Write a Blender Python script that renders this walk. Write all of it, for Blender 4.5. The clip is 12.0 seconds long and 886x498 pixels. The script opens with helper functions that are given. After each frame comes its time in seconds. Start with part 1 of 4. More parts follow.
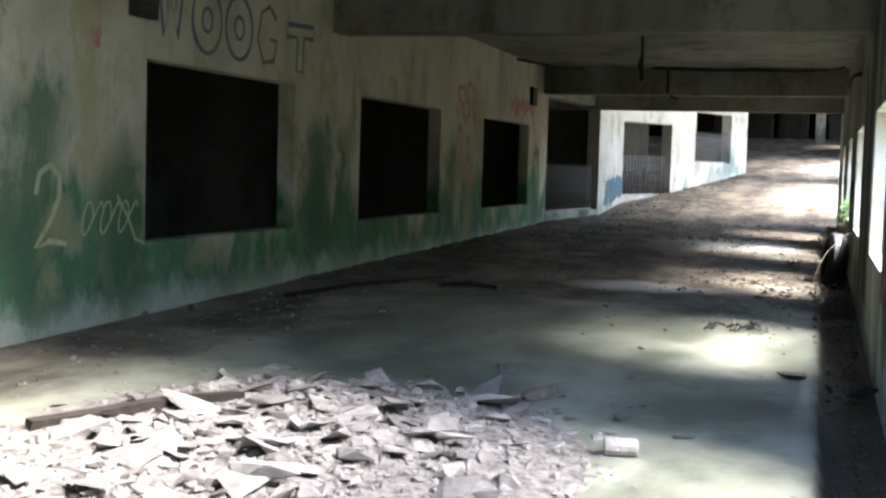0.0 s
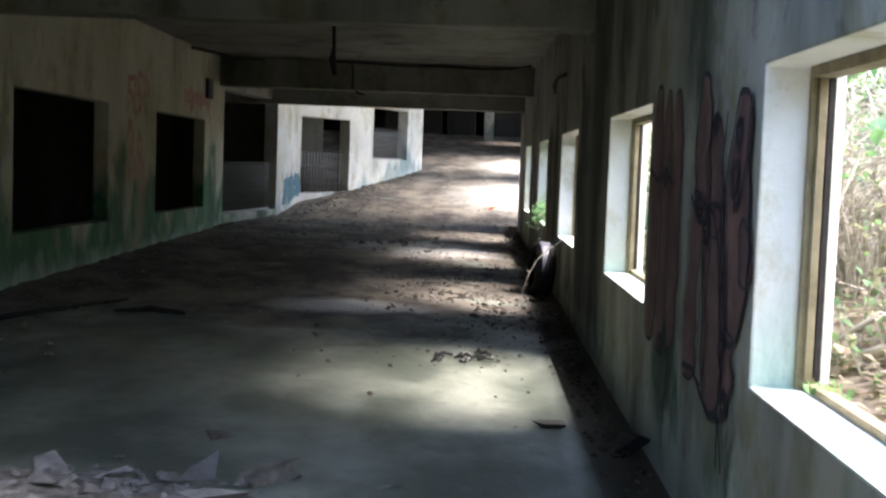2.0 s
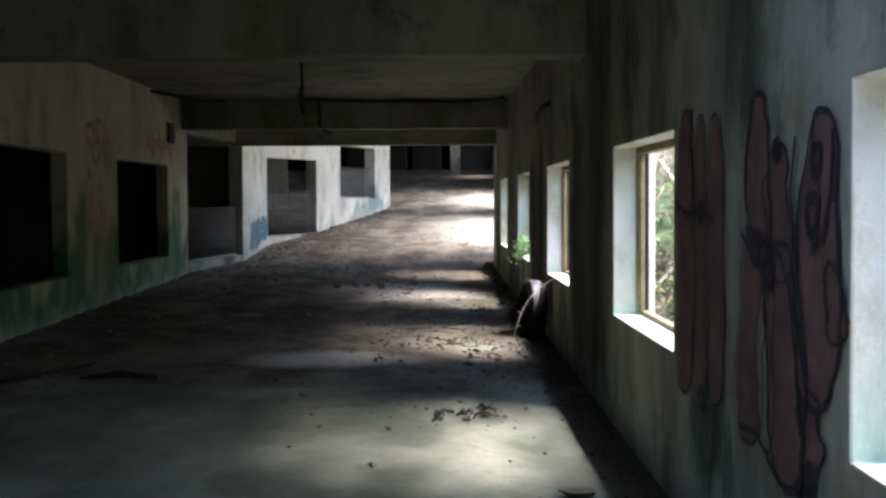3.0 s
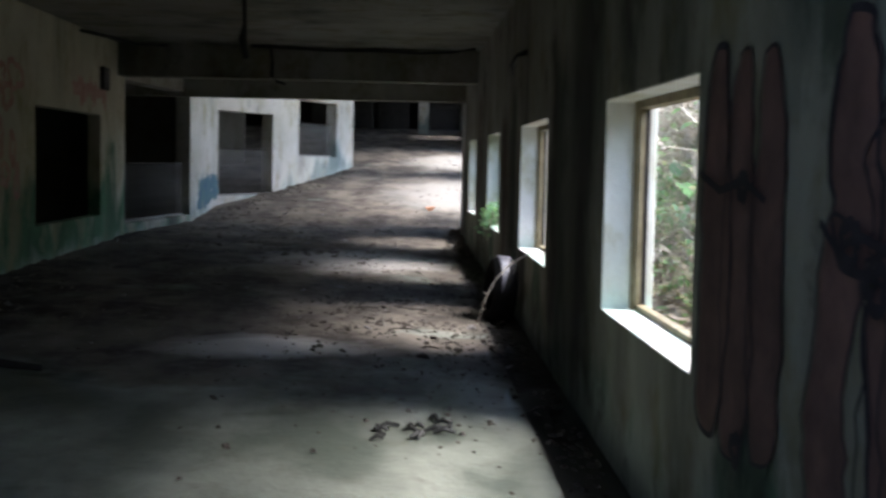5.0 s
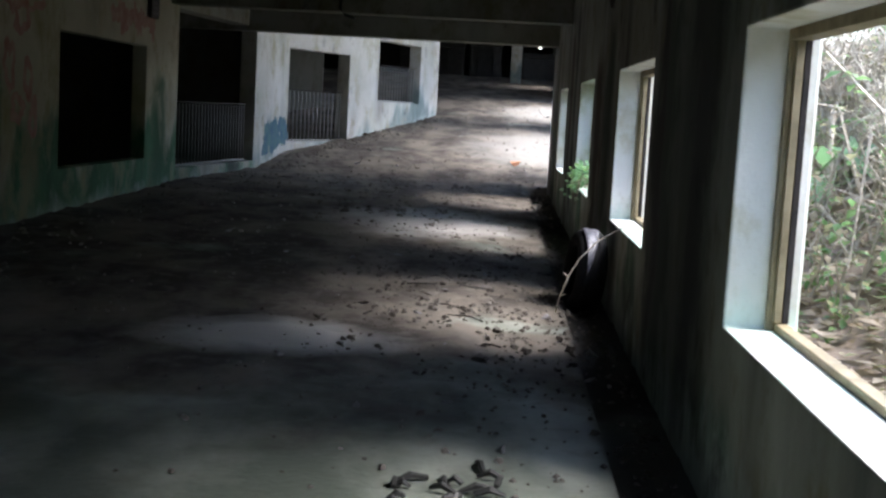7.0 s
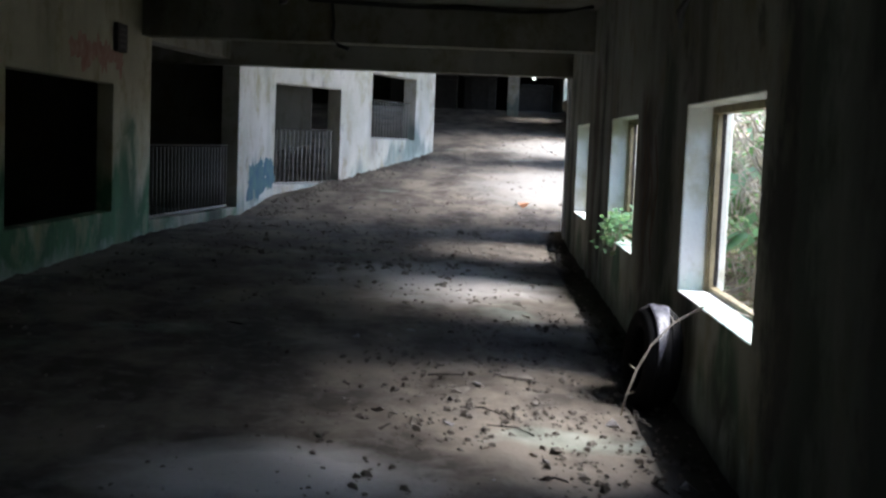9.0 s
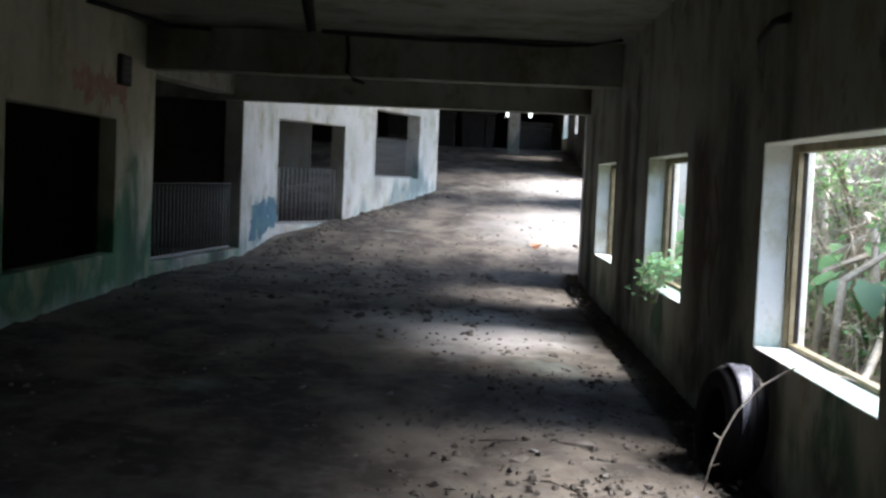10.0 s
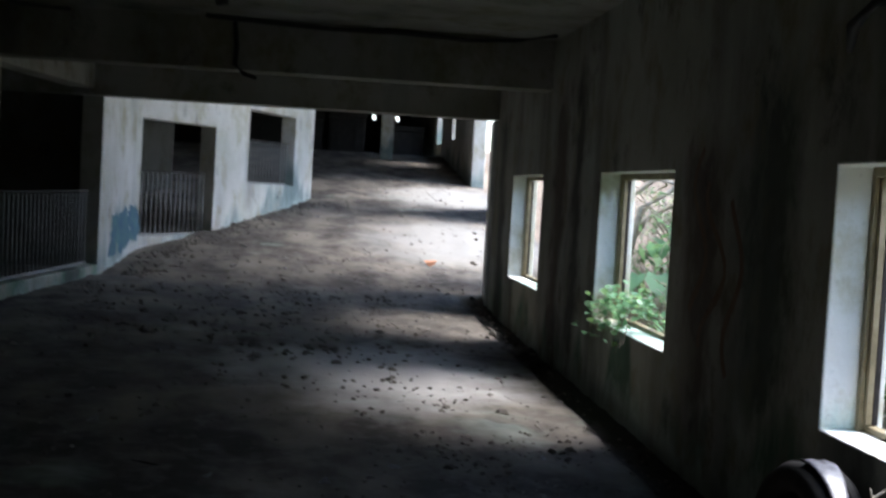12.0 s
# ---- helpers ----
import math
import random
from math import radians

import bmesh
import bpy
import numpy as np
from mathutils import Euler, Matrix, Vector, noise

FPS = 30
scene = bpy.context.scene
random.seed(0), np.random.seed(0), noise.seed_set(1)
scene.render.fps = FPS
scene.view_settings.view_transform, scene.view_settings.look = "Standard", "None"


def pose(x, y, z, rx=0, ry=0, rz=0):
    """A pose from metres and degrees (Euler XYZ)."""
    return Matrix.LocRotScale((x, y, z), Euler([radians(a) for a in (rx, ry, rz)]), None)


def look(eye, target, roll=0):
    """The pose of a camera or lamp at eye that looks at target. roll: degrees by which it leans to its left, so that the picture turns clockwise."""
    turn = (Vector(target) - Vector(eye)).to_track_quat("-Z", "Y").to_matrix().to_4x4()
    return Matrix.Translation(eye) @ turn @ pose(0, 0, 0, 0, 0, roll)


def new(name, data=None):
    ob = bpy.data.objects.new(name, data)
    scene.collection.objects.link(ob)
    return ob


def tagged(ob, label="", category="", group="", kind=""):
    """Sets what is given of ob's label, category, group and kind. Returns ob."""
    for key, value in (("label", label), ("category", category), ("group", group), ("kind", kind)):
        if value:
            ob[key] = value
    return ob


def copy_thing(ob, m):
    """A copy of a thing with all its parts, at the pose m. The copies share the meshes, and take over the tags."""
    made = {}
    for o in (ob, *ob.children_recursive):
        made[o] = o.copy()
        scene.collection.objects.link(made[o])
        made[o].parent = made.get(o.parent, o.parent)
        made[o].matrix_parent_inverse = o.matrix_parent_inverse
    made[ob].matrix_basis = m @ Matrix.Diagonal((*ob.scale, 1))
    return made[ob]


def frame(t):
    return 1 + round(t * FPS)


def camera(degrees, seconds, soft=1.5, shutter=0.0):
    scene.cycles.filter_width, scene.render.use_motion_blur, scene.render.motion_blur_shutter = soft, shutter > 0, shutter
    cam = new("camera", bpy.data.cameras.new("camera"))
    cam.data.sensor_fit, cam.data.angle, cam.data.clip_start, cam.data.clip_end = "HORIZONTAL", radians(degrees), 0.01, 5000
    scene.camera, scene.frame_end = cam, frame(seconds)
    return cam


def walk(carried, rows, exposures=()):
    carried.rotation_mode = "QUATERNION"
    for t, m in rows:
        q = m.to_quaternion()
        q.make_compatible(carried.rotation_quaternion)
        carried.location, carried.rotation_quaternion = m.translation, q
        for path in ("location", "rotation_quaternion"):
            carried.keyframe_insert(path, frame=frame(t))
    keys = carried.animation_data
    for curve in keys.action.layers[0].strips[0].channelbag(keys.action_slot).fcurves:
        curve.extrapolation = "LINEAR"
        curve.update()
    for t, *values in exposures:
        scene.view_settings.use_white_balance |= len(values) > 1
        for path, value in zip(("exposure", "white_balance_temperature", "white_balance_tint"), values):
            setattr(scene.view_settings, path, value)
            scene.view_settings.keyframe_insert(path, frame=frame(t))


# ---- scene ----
cam = camera(39.7, 12.0, soft=2.5, shutter=0.4)
PATH = [
    (0, (-0.427, 1.134, 1.504), (-1.007, 3.043, 1.366), 1.7),
    (0.5, (-0.624, 1.478, 1.592), (-1.138, 3.404, 1.43), 1.4),
    (1, (-0.861, 1.927, 1.631), (-1.174, 3.897, 1.495), 0.7),
    (1.5, (-1.025, 2.109, 1.622), (-1.174, 4.1, 1.517), 1.8),
    (2, (-1.057, 2.554, 1.635), (-1.096, 4.549, 1.5), 2.1),
    (2.5, (-1.151, 3.039, 1.622), (-1.216, 5.036, 1.528), 1.0),
    (3, (-1.288, 3.315, 1.679), (-1.269, 5.314, 1.6), -0.3),
    (3.2, (-1.286, 3.431, 1.679), (-1.232, 5.427, 1.573), 0.1),
    (4.8, (-1.175, 4.85, 1.68), (-1.033, 6.836, 1.491), 0.7),
    (5, (-1.151, 5.053, 1.68), (-1.081, 7.047, 1.539), 1.2),
    (5.5, (-1.099, 5.553, 1.664), (-1.093, 7.547, 1.514), 2.0),
    (6, (-1.089, 6.044, 1.698), (-0.969, 8.026, 1.461), 3.2),
    (6.5, (-0.991, 6.554, 1.666), (-0.929, 8.54, 1.445), 2.9),
    (7, (-0.946, 7.123, 1.662), (-1.021, 9.108, 1.436), 3.2),
    (7.2, (-0.952, 7.338, 1.664), (-0.998, 9.32, 1.402), 3.1),
    (8.8, (-1.255, 8.842, 1.749), (-1.334, 10.832, 1.562), 1.4),
    (9, (-1.296, 9.048, 1.759), (-1.353, 11.04, 1.584), 2.3),
    (9.5, (-1.428, 9.534, 1.771), (-1.539, 11.527, 1.642), 1.0),
    (10, (-1.706, 9.799, 1.758), (-1.742, 11.795, 1.645), 2.5),
    (10.5, (-1.894, 10.216, 1.813), (-1.807, 12.207, 1.643), 2.3),
    (11, (-2.033, 10.736, 1.818), (-2.016, 12.735, 1.732), 1.6),
    (11.5, (-2.187, 11.231, 1.816), (-2.099, 13.229, 1.779), 0.9),
    (12, (-2.285, 11.728, 1.834), (-2.076, 13.715, 1.738), 3.3),
]
EXPOSURES = [(0, 4.1, 7000, 11), (0.6, 4.05, 7000, 11), (1.1, 3.9, 7000, 12), (1.6, 3.6, 7000, 13), (2.2, 3.4, 7000, 13), (3.2, 3.1, 6950, 13), (5, 2.7, 6500, 12), (7, 2.72, 6400, 12), (9, 2.75, 6350, 11), (10, 2.9, 6350, 11), (11, 2.72, 6250, 11), (12, 2.55, 6150, 10)]
walk(cam, [(t, look(eye, target, roll)) for t, eye, target, roll in PATH], EXPOSURES)

# ---- light: an overcast sky over the bank ----
world = bpy.data.worlds.new("world")
scene.world = world
world.use_nodes = True
wn = world.node_tree.nodes
sky = wn.new("ShaderNodeTexSky")
sky.sky_type, sky.sun_disc = "NISHITA", False
sky.sun_elevation, sky.sun_rotation = radians(50), radians(90)
sky.air_density, sky.dust_density, sky.ozone_density = 1.0, 1.5, 1.5
wn["Background"].inputs["Strength"].default_value = 0.15
world.node_tree.links.new(sky.outputs[0], wn["Background"].inputs["Color"])
sun = new("sun", bpy.data.lights.new("sun", "SUN"))
sun.data.energy, sun.data.angle, sun.data.color = 2.1, radians(38), (1.0, 0.98, 0.96)
sun.matrix_world = look((20, 8, 23.8), (0, 8, 0))

# ---- materials ----


class Mat:
    """A node material: small helpers to chain nodes."""

    def __init__(self, name, rough=0.85, metal=0.0):
        self.m = bpy.data.materials.new(name)
        self.m.use_nodes = True
        self.t = self.m.node_tree
        self.b = self.t.nodes["Principled BSDF"]
        self.b.inputs["Roughness"].default_value = rough
        self.b.inputs["Metallic"].default_value = metal
        self.co = self.t.nodes.new("ShaderNodeTexCoord").outputs["Object"]

    def put(self, a, b):
        if isinstance(a, (int, float)):
            b.default_value = a
        elif isinstance(a, tuple):
            b.default_value = (*a, 1.0) if len(a) == 3 and len(b.default_value) == 4 else a
        else:
            self.t.links.new(a, b)

    def stretch(self, x, y, z, off=0.0):
        n = self.t.nodes.new("ShaderNodeMapping")
        n.inputs["Scale"].default_value = (x, y, z)
        n.inputs["Location"].default_value = (off, off * 1.7, off * 0.6)
        self.put(self.co, n.inputs["Vector"])
        return n.outputs[0]

    def noise(self, scale, detail=6.0, co=None, rough=0.6):
        n = self.t.nodes.new("ShaderNodeTexNoise")
        n.inputs["Scale"].default_value, n.inputs["Detail"].default_value = scale, detail
        n.inputs["Roughness"].default_value = rough
        self.put(co or self.co, n.inputs["Vector"])
        return n.outputs["Fac"]

    def ramp(self, f, lo, hi, a=0.0, b=1.0):
        n = self.t.nodes.new("ShaderNodeMapRange")
        self.put(f, n.inputs[0])
        for i, v in enumerate((lo, hi, a, b)):
            n.inputs[1 + i].default_value = v
        return n.outputs[0]

    def mix(self, f, a, b):
        n = self.t.nodes.new("ShaderNodeMix")
        n.data_type = "RGBA"
        self.put(f, n.inputs[0])
        self.put(a, n.inputs[6])
        self.put(b, n.inputs[7])
        return n.outputs[2]

    def math(self, op, a, b=0.0):
        n = self.t.nodes.new("ShaderNodeMath")
        n.operation = op
        self.put(a, n.inputs[0])
        self.put(b, n.inputs[1])
        return n.outputs[0]

    def axis(self, i):
        n = self.t.nodes.new("ShaderNodeSeparateXYZ")
        self.put(self.co, n.inputs[0])
        return n.outputs[i]

    def random(self):
        return self.t.nodes.new("ShaderNodeObjectInfo").outputs["Random"]

    def island(self):
        return self.t.nodes.new("ShaderNodeNewGeometry").outputs["Random Per Island"]

    def done(self, colour, bump=None, strength=0.3, dist=0.01, rough=None):
        self.put(colour, self.b.inputs["Base Color"])
        if rough is not None:
            self.put(rough, self.b.inputs["Roughness"])
        if bump is not None:
            n = self.t.nodes.new("ShaderNodeBump")
            n.inputs["Strength"].default_value, n.inputs["Distance"].default_value = strength, dist
            self.put(bump, n.inputs["Height"])
            self.put(n.outputs[0], self.b.inputs["Normal"])
        return self.m


def plaster(name, base, dado, streak, mould=0.5, green=(0.05, 0.135, 0.075), runs=(), fine_drips=1.0, swell=3.4, rise=0.0):
    """Old limewash: a washed-out green dado, pale salts, mildew in vertical runs."""
    m = Mat(name, 0.92)
    fine, big = m.noise(22, 8), m.noise(0.8, 6)
    bands = m.noise(1.0, 4, m.stretch(0.95, 0.95, 0.16), 0.5)
    drips = m.noise(1.0, 9, m.stretch(2.0, 2.0, 0.62, 7.0), 0.72)
    cloud = m.noise(2.3, 9, m.stretch(1, 1, 0.7, 3.0), 0.7)
    c = m.mix(m.ramp(big, 0.3, 0.7), base, tuple(v * k for v, k in zip(base, (0.66, 0.66, 0.58))))
    c = m.mix(m.ramp(cloud, 0.50, 0.66, 0, 0.8), c, tuple(v * k for v, k in zip(base, (0.50, 0.45, 0.26))))
    if dado > 0:
        foot = m.math("SUBTRACT", m.axis(2), m.math("MULTIPLY", m.math("MAXIMUM", m.math("SUBTRACT", m.axis(1), 27.5), 0.0), rise))
        h = m.math("ADD", foot, m.math("MULTIPLY", m.math("SUBTRACT", bands, 0.5), swell))
        h = m.math("ADD", h, m.math("MULTIPLY", m.math("SUBTRACT", drips, 0.5), 0.9))
        f = m.ramp(h, dado + 0.16, dado - 0.12)
        chips = m.ramp(cloud, 0.66, 0.50, 0.30, 1.0)
        f = m.math("MULTIPLY", f, chips)
        gr = m.mix(m.ramp(drips, 0.35, 0.65), green, tuple(v * 1.9 for v in green))
        c = m.mix(f, c, gr)
        salt = m.math("ADD", foot, m.math("MULTIPLY", m.math("SUBTRACT", cloud, 0.5), 1.1))
        c = m.mix(m.ramp(salt, 0.50, 0.26, 0, 0.75), c, (0.46, 0.52, 0.48))
    f = m.math("MULTIPLY", m.ramp(bands, streak - 0.02, streak + 0.16, 0, mould), m.ramp(drips, 0.28, 0.60, 0.25, 1.0))
    c = m.mix(f, c, (0.028, 0.036, 0.028))
    f = m.math("MULTIPLY", m.ramp(drips, streak + 0.04, streak + 0.2, 0, mould * 0.7 * fine_drips), m.ramp(big, 0.38, 0.58))
    c = m.mix(f, c, (0.04, 0.065, 0.045))
    for at, half, low, high, tint in runs:
        wob = m.math("ADD", m.math("MULTIPLY", m.math("SUBTRACT", drips, 0.5), 0.9), m.math("MULTIPLY", m.math("SUBTRACT", cloud, 0.5), 1.3))
        d = m.math("ABSOLUTE", m.math("ADD", m.math("SUBTRACT", m.axis(1), at), wob))
        f = m.math("MULTIPLY", m.ramp(d, half * 1.15, half * 0.2, 0, 0.85), m.ramp(m.math("ADD", m.axis(2), wob), low - 0.2, low + 0.2))
        f = m.math("MULTIPLY", f, m.ramp(m.math("ADD", m.axis(2), wob), high + 0.15, high - 0.15))
        c = m.mix(f, c, tint)
    spots = m.noise(1.9, 10, m.stretch(1, 1, 0.8, 17.0), 0.68)
    c = m.mix(m.ramp(spots, streak + 0.05, streak + 0.15, 0, mould * 0.8), c, (0.03, 0.034, 0.028))
    c = m.mix(m.ramp(fine, 0.62, 0.78, 0, 0.35), c, (0.10, 0.095, 0.08))
    return m.done(c, m.math("ADD", fine, cloud), 0.4, 0.010)


DADO = (0.055, 0.14, 0.08)
BLACKMOULD, GREENMOULD, RUSTRUN = (0.028, 0.033, 0.028), (0.035, 0.06, 0.042), (0.085, 0.06, 0.045)
WALL_L = plaster("limewash_green_dado", (0.66, 0.64, 0.52), 1.12, 0.60, 0.65, swell=3.0, fine_drips=0.5, runs=(
    (8.15, 0.42, 0.35, 1.95, DADO), (9.3, 0.40, 0.35, 1.5, DADO), (13.1, 0.40, 0.5, 1.95, DADO), (13.75, 0.22, 0.9, 1.85, DADO), (17.9, 0.3, 0.5, 1.7, DADO), (23.4, 0.35, 0.4, 1.9, DADO),
    (8.85, 0.24, 1.6, 2.8, (0.40, 0.39, 0.20)), (7.6, 0.22, 0.6, 2.7, (0.14, 0.08, 0.065)), (14.0, 0.15, 1.6, 2.4, (0.30, 0.28, 0.16)), (18.9, 0.2, 0.6, 1.5, (0.30, 0.29, 0.18))))
WALL_R = plaster("limewash_mildewed", (0.40, 0.41, 0.37), 0.40, 0.52, 0.9, (0.06, 0.11, 0.075), fine_drips=0.5, runs=(
    (8.45, 0.55, 1.95, 3.4, GREENMOULD), (8.95, 0.30, 0.2, 1.0, GREENMOULD), (12.85, 0.62, 0.2, 3.1, BLACKMOULD), (13.9, 0.55, 0.1, 2.4, GREENMOULD), (11.3, 0.35, 2.1, 2.9, BLACKMOULD),
    (7.35, 0.2, 0.2, 0.75, GREENMOULD), (17.75, 0.5, 0.7, 2.5, GREENMOULD), (18.75, 0.45, 0.5, 2.2, RUSTRUN), (15.3, 0.55, 0.1, 0.55, BLACKMOULD), (14.35, 0.3, 0.3, 2.6, BLACKMOULD),
    (22.4, 0.30, 0.4, 2.9, BLACKMOULD), (23.2, 0.35, 0.2, 2.7, RUSTRUN), (26.8, 0.4, 0.2, 2.6, BLACKMOULD), (2.9, 0.4, 0.2, 2.6, GREENMOULD)))
WALL_RAMP = plaster("limewash_pale", (0.56, 0.555, 0.54), 0.62, 0.56, 0.75, (0.13, 0.165, 0.155), rise=0.12)
REVEAL = plaster("white_window_reveal", (0.80, 0.81, 0.79), 0.95, 0.66, 0.35, (0.30, 0.40, 0.35))
# darker copies of the render: the dimness of hall and rooms is in the colour
SHADE_RENDER = plaster("render_shaded_hall", (0.035, 0.034, 0.03), 0, 0.55, 0.8)
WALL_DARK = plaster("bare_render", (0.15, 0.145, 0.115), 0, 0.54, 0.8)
ROOM = plaster("render_shaded_room", (0.075, 0.07, 0.058), 0, 0.54, 0.8)
CEIL = plaster("stained_ceiling_limewash", (0.29, 0.29, 0.265), 0, 0.54, 0.8)


def floor_material():
    m = Mat("dusty_green_concrete", 0.7)
    big, mid, fine = m.noise(0.42, 5), m.noise(1.6, 7, m.stretch(1, 0.6, 1, 2.0)), m.noise(26, 8)
    slab = m.mix(m.ramp(mid, 0.40, 0.62), (0.088, 0.104, 0.084), (0.255, 0.272, 0.232))
    slab = m.mix(m.ramp(m.noise(5.5, 6), 0.55, 0.72, 0, 0.6), slab, (0.10, 0.10, 0.075))
    dirt = m.mix(m.ramp(mid, 0.40, 0.62), (0.042, 0.034, 0.027), (0.185, 0.158, 0.128))
    dirt = m.mix(m.ramp(m.noise(7.0, 8), 0.5, 0.7, 0, 0.6), dirt, (0.17, 0.155, 0.135))
    edge = m.math("ADD", m.axis(1), m.math("MULTIPLY", m.math("SUBTRACT", big, 0.5), 9.0))
    f = m.ramp(edge, 12.6, 13.6)
    patch = m.ramp(m.noise(0.55, 4, m.stretch(0.8, 1.2, 1, 11.0)), 0.60, 0.68, 1.0, 0.15)
    f = m.math("MULTIPLY", f, patch)
    left = m.ramp(m.math("ADD", m.axis(0), m.math("MULTIPLY", mid, 1.6)), -3.2, -4.2)
    f = m.math("MAXIMUM", f, m.math("MULTIPLY", left, 0.8))
    c = m.mix(f, slab, dirt)
    # pale patches: dry cement first, and past y 25 daylight painted on the ramp
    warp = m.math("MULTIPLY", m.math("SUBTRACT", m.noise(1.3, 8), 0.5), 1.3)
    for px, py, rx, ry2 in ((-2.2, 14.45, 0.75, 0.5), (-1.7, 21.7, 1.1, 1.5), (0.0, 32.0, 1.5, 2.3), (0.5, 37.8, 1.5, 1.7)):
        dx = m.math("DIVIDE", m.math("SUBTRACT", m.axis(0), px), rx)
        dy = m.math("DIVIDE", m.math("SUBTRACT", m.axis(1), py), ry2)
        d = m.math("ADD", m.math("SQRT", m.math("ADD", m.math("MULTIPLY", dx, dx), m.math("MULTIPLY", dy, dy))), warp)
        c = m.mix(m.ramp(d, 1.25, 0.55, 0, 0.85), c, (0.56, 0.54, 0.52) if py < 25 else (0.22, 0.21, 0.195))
    c = m.mix(m.ramp(fine, 0.6, 0.75, 0, 0.4), c, (0.05, 0.045, 0.04))
    # muck in the gutter, its black also carrying the shade at the wall foot
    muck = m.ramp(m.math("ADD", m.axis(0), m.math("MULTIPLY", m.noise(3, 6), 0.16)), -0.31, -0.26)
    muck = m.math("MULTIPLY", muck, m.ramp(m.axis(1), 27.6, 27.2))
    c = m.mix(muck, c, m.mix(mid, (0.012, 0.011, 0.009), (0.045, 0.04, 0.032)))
    r = m.ramp(m.math("ADD", f, m.math("MULTIPLY", mid, 0.4)), 0.1, 0.8, 0.42, 0.92)
    return m.done(c, m.math("ADD", fine, m.noise(6, 8)), 0.5, 0.012, r)


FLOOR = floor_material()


def simple(name, a, b, scale=8.0, rough=0.8, metal=0.0, bump=0.3, dist=0.006, vary=0.0, co=None):
    m = Mat(name, rough, metal)
    n = m.noise(scale, 7)
    c = m.mix(m.ramp(n, 0.32, 0.68), a, b)
    c = m.mix(m.ramp(m.noise(scale * 6, 4), 0.58, 0.75, 0, 0.35), c, tuple(v * 0.4 for v in a))
    if vary:
        c = m.mix(m.math("MULTIPLY", m.random(), vary), c, tuple(v * 0.45 for v in a))
    return m.done(c, m.noise(scale * 3, 6), bump, dist)


RUBBLE = simple("broken_plaster", (0.20, 0.19, 0.195), (0.44, 0.425, 0.43), 9, 0.95, 0, 0.9, 0.015, 0.85)
DIRT_CLOD = simple("dirt_clod", (0.09, 0.076, 0.062), (0.27, 0.245, 0.22), 9, 0.95, 0, 0.6, 0.01, 0.6)
DEADWOOD = simple("dead_wood", (0.10, 0.075, 0.055), (0.24, 0.20, 0.15), 14, 0.85)
DARKWOOD = simple("rotten_dark_wood", (0.012, 0.010, 0.009), (0.035, 0.028, 0.026), 14, 0.9)
FRAME = simple("weathered_ochre_window_frame", (0.16, 0.125, 0.065), (0.30, 0.25, 0.15), 9, 0.6)
BAR = simple("grey_painted_bar", (0.15, 0.15, 0.145), (0.24, 0.24, 0.23), 9, 0.7)
TYRE = simple("old_black_rubber", (0.006, 0.006, 0.007), (0.014, 0.014, 0.014), 20, 0.85)
CRESCENT = simple("mottled_grey_crescent", (0.02, 0.02, 0.026), (0.115, 0.115, 0.14), 34, 0.4)
TYRE.node_tree.nodes["Principled BSDF"].inputs["Specular IOR Level"].default_value = 0.15
BLACK = simple("near_black_metal", (0.010, 0.010, 0.010), (0.028, 0.026, 0.024), 6, 0.8)
LIT_END = simple("lit_wall_end_white", (0.62, 0.66, 0.68), (0.78, 0.80, 0.80), 7, 0.8)
CLAY = simple("orange_fired_clay", (0.36, 0.16, 0.09), (0.48, 0.24, 0.14), 12, 0.9)
CABLE = simple("black_cable", (0.012, 0.012, 0.012), (0.022, 0.022, 0.02), 20, 0.6)
PINK = simple("faded_pink_spray_paint", (0.10, 0.06, 0.055), (0.22, 0.125, 0.112), 3.4, 0.9)
INK = simple("black_spray_paint", (0.014, 0.012, 0.02), (0.03, 0.026, 0.04), 9, 0.8)
BLUEINK = simple("blue_grey_marker", (0.10, 0.105, 0.155), (0.20, 0.21, 0.27), 9, 0.8)
YELLOW = simple("pale_yellow_spray_paint", (0.36, 0.38, 0.21), (0.50, 0.51, 0.34), 9, 0.85)
CORAL = simple("washed_out_red_paint", (0.42, 0.19, 0.15), (0.58, 0.42, 0.35), 6, 0.85)
BLUEPAINT = simple("blue_spray_paint", (0.035, 0.085, 0.16), (0.08, 0.17, 0.16), 5, 0.9)


def leafy(name, a, b, c3, rough=0.5):
    m = Mat(name, rough)
    r = m.island()
    c = m.mix(r, a, b)
    c = m.mix(m.ramp(r, 0.86, 0.9), c, c3)
    m.done(c, m.noise(30, 3), 0.2, 0.003)
    thin, blend = m.t.nodes.new("ShaderNodeBsdfTranslucent"), m.t.nodes.new("ShaderNodeMixShader")
    m.put(m.mix(0.3, c, (0.32, 0.52, 0.22)), thin.inputs["Color"])
    blend.inputs[0].default_value = 0.5
    m.put(m.b.outputs[0], blend.inputs[1])
    m.put(thin.outputs[0], blend.inputs[2])
    m.put(blend.outputs[0], m.t.nodes["Material Output"].inputs["Surface"])
    return m.m


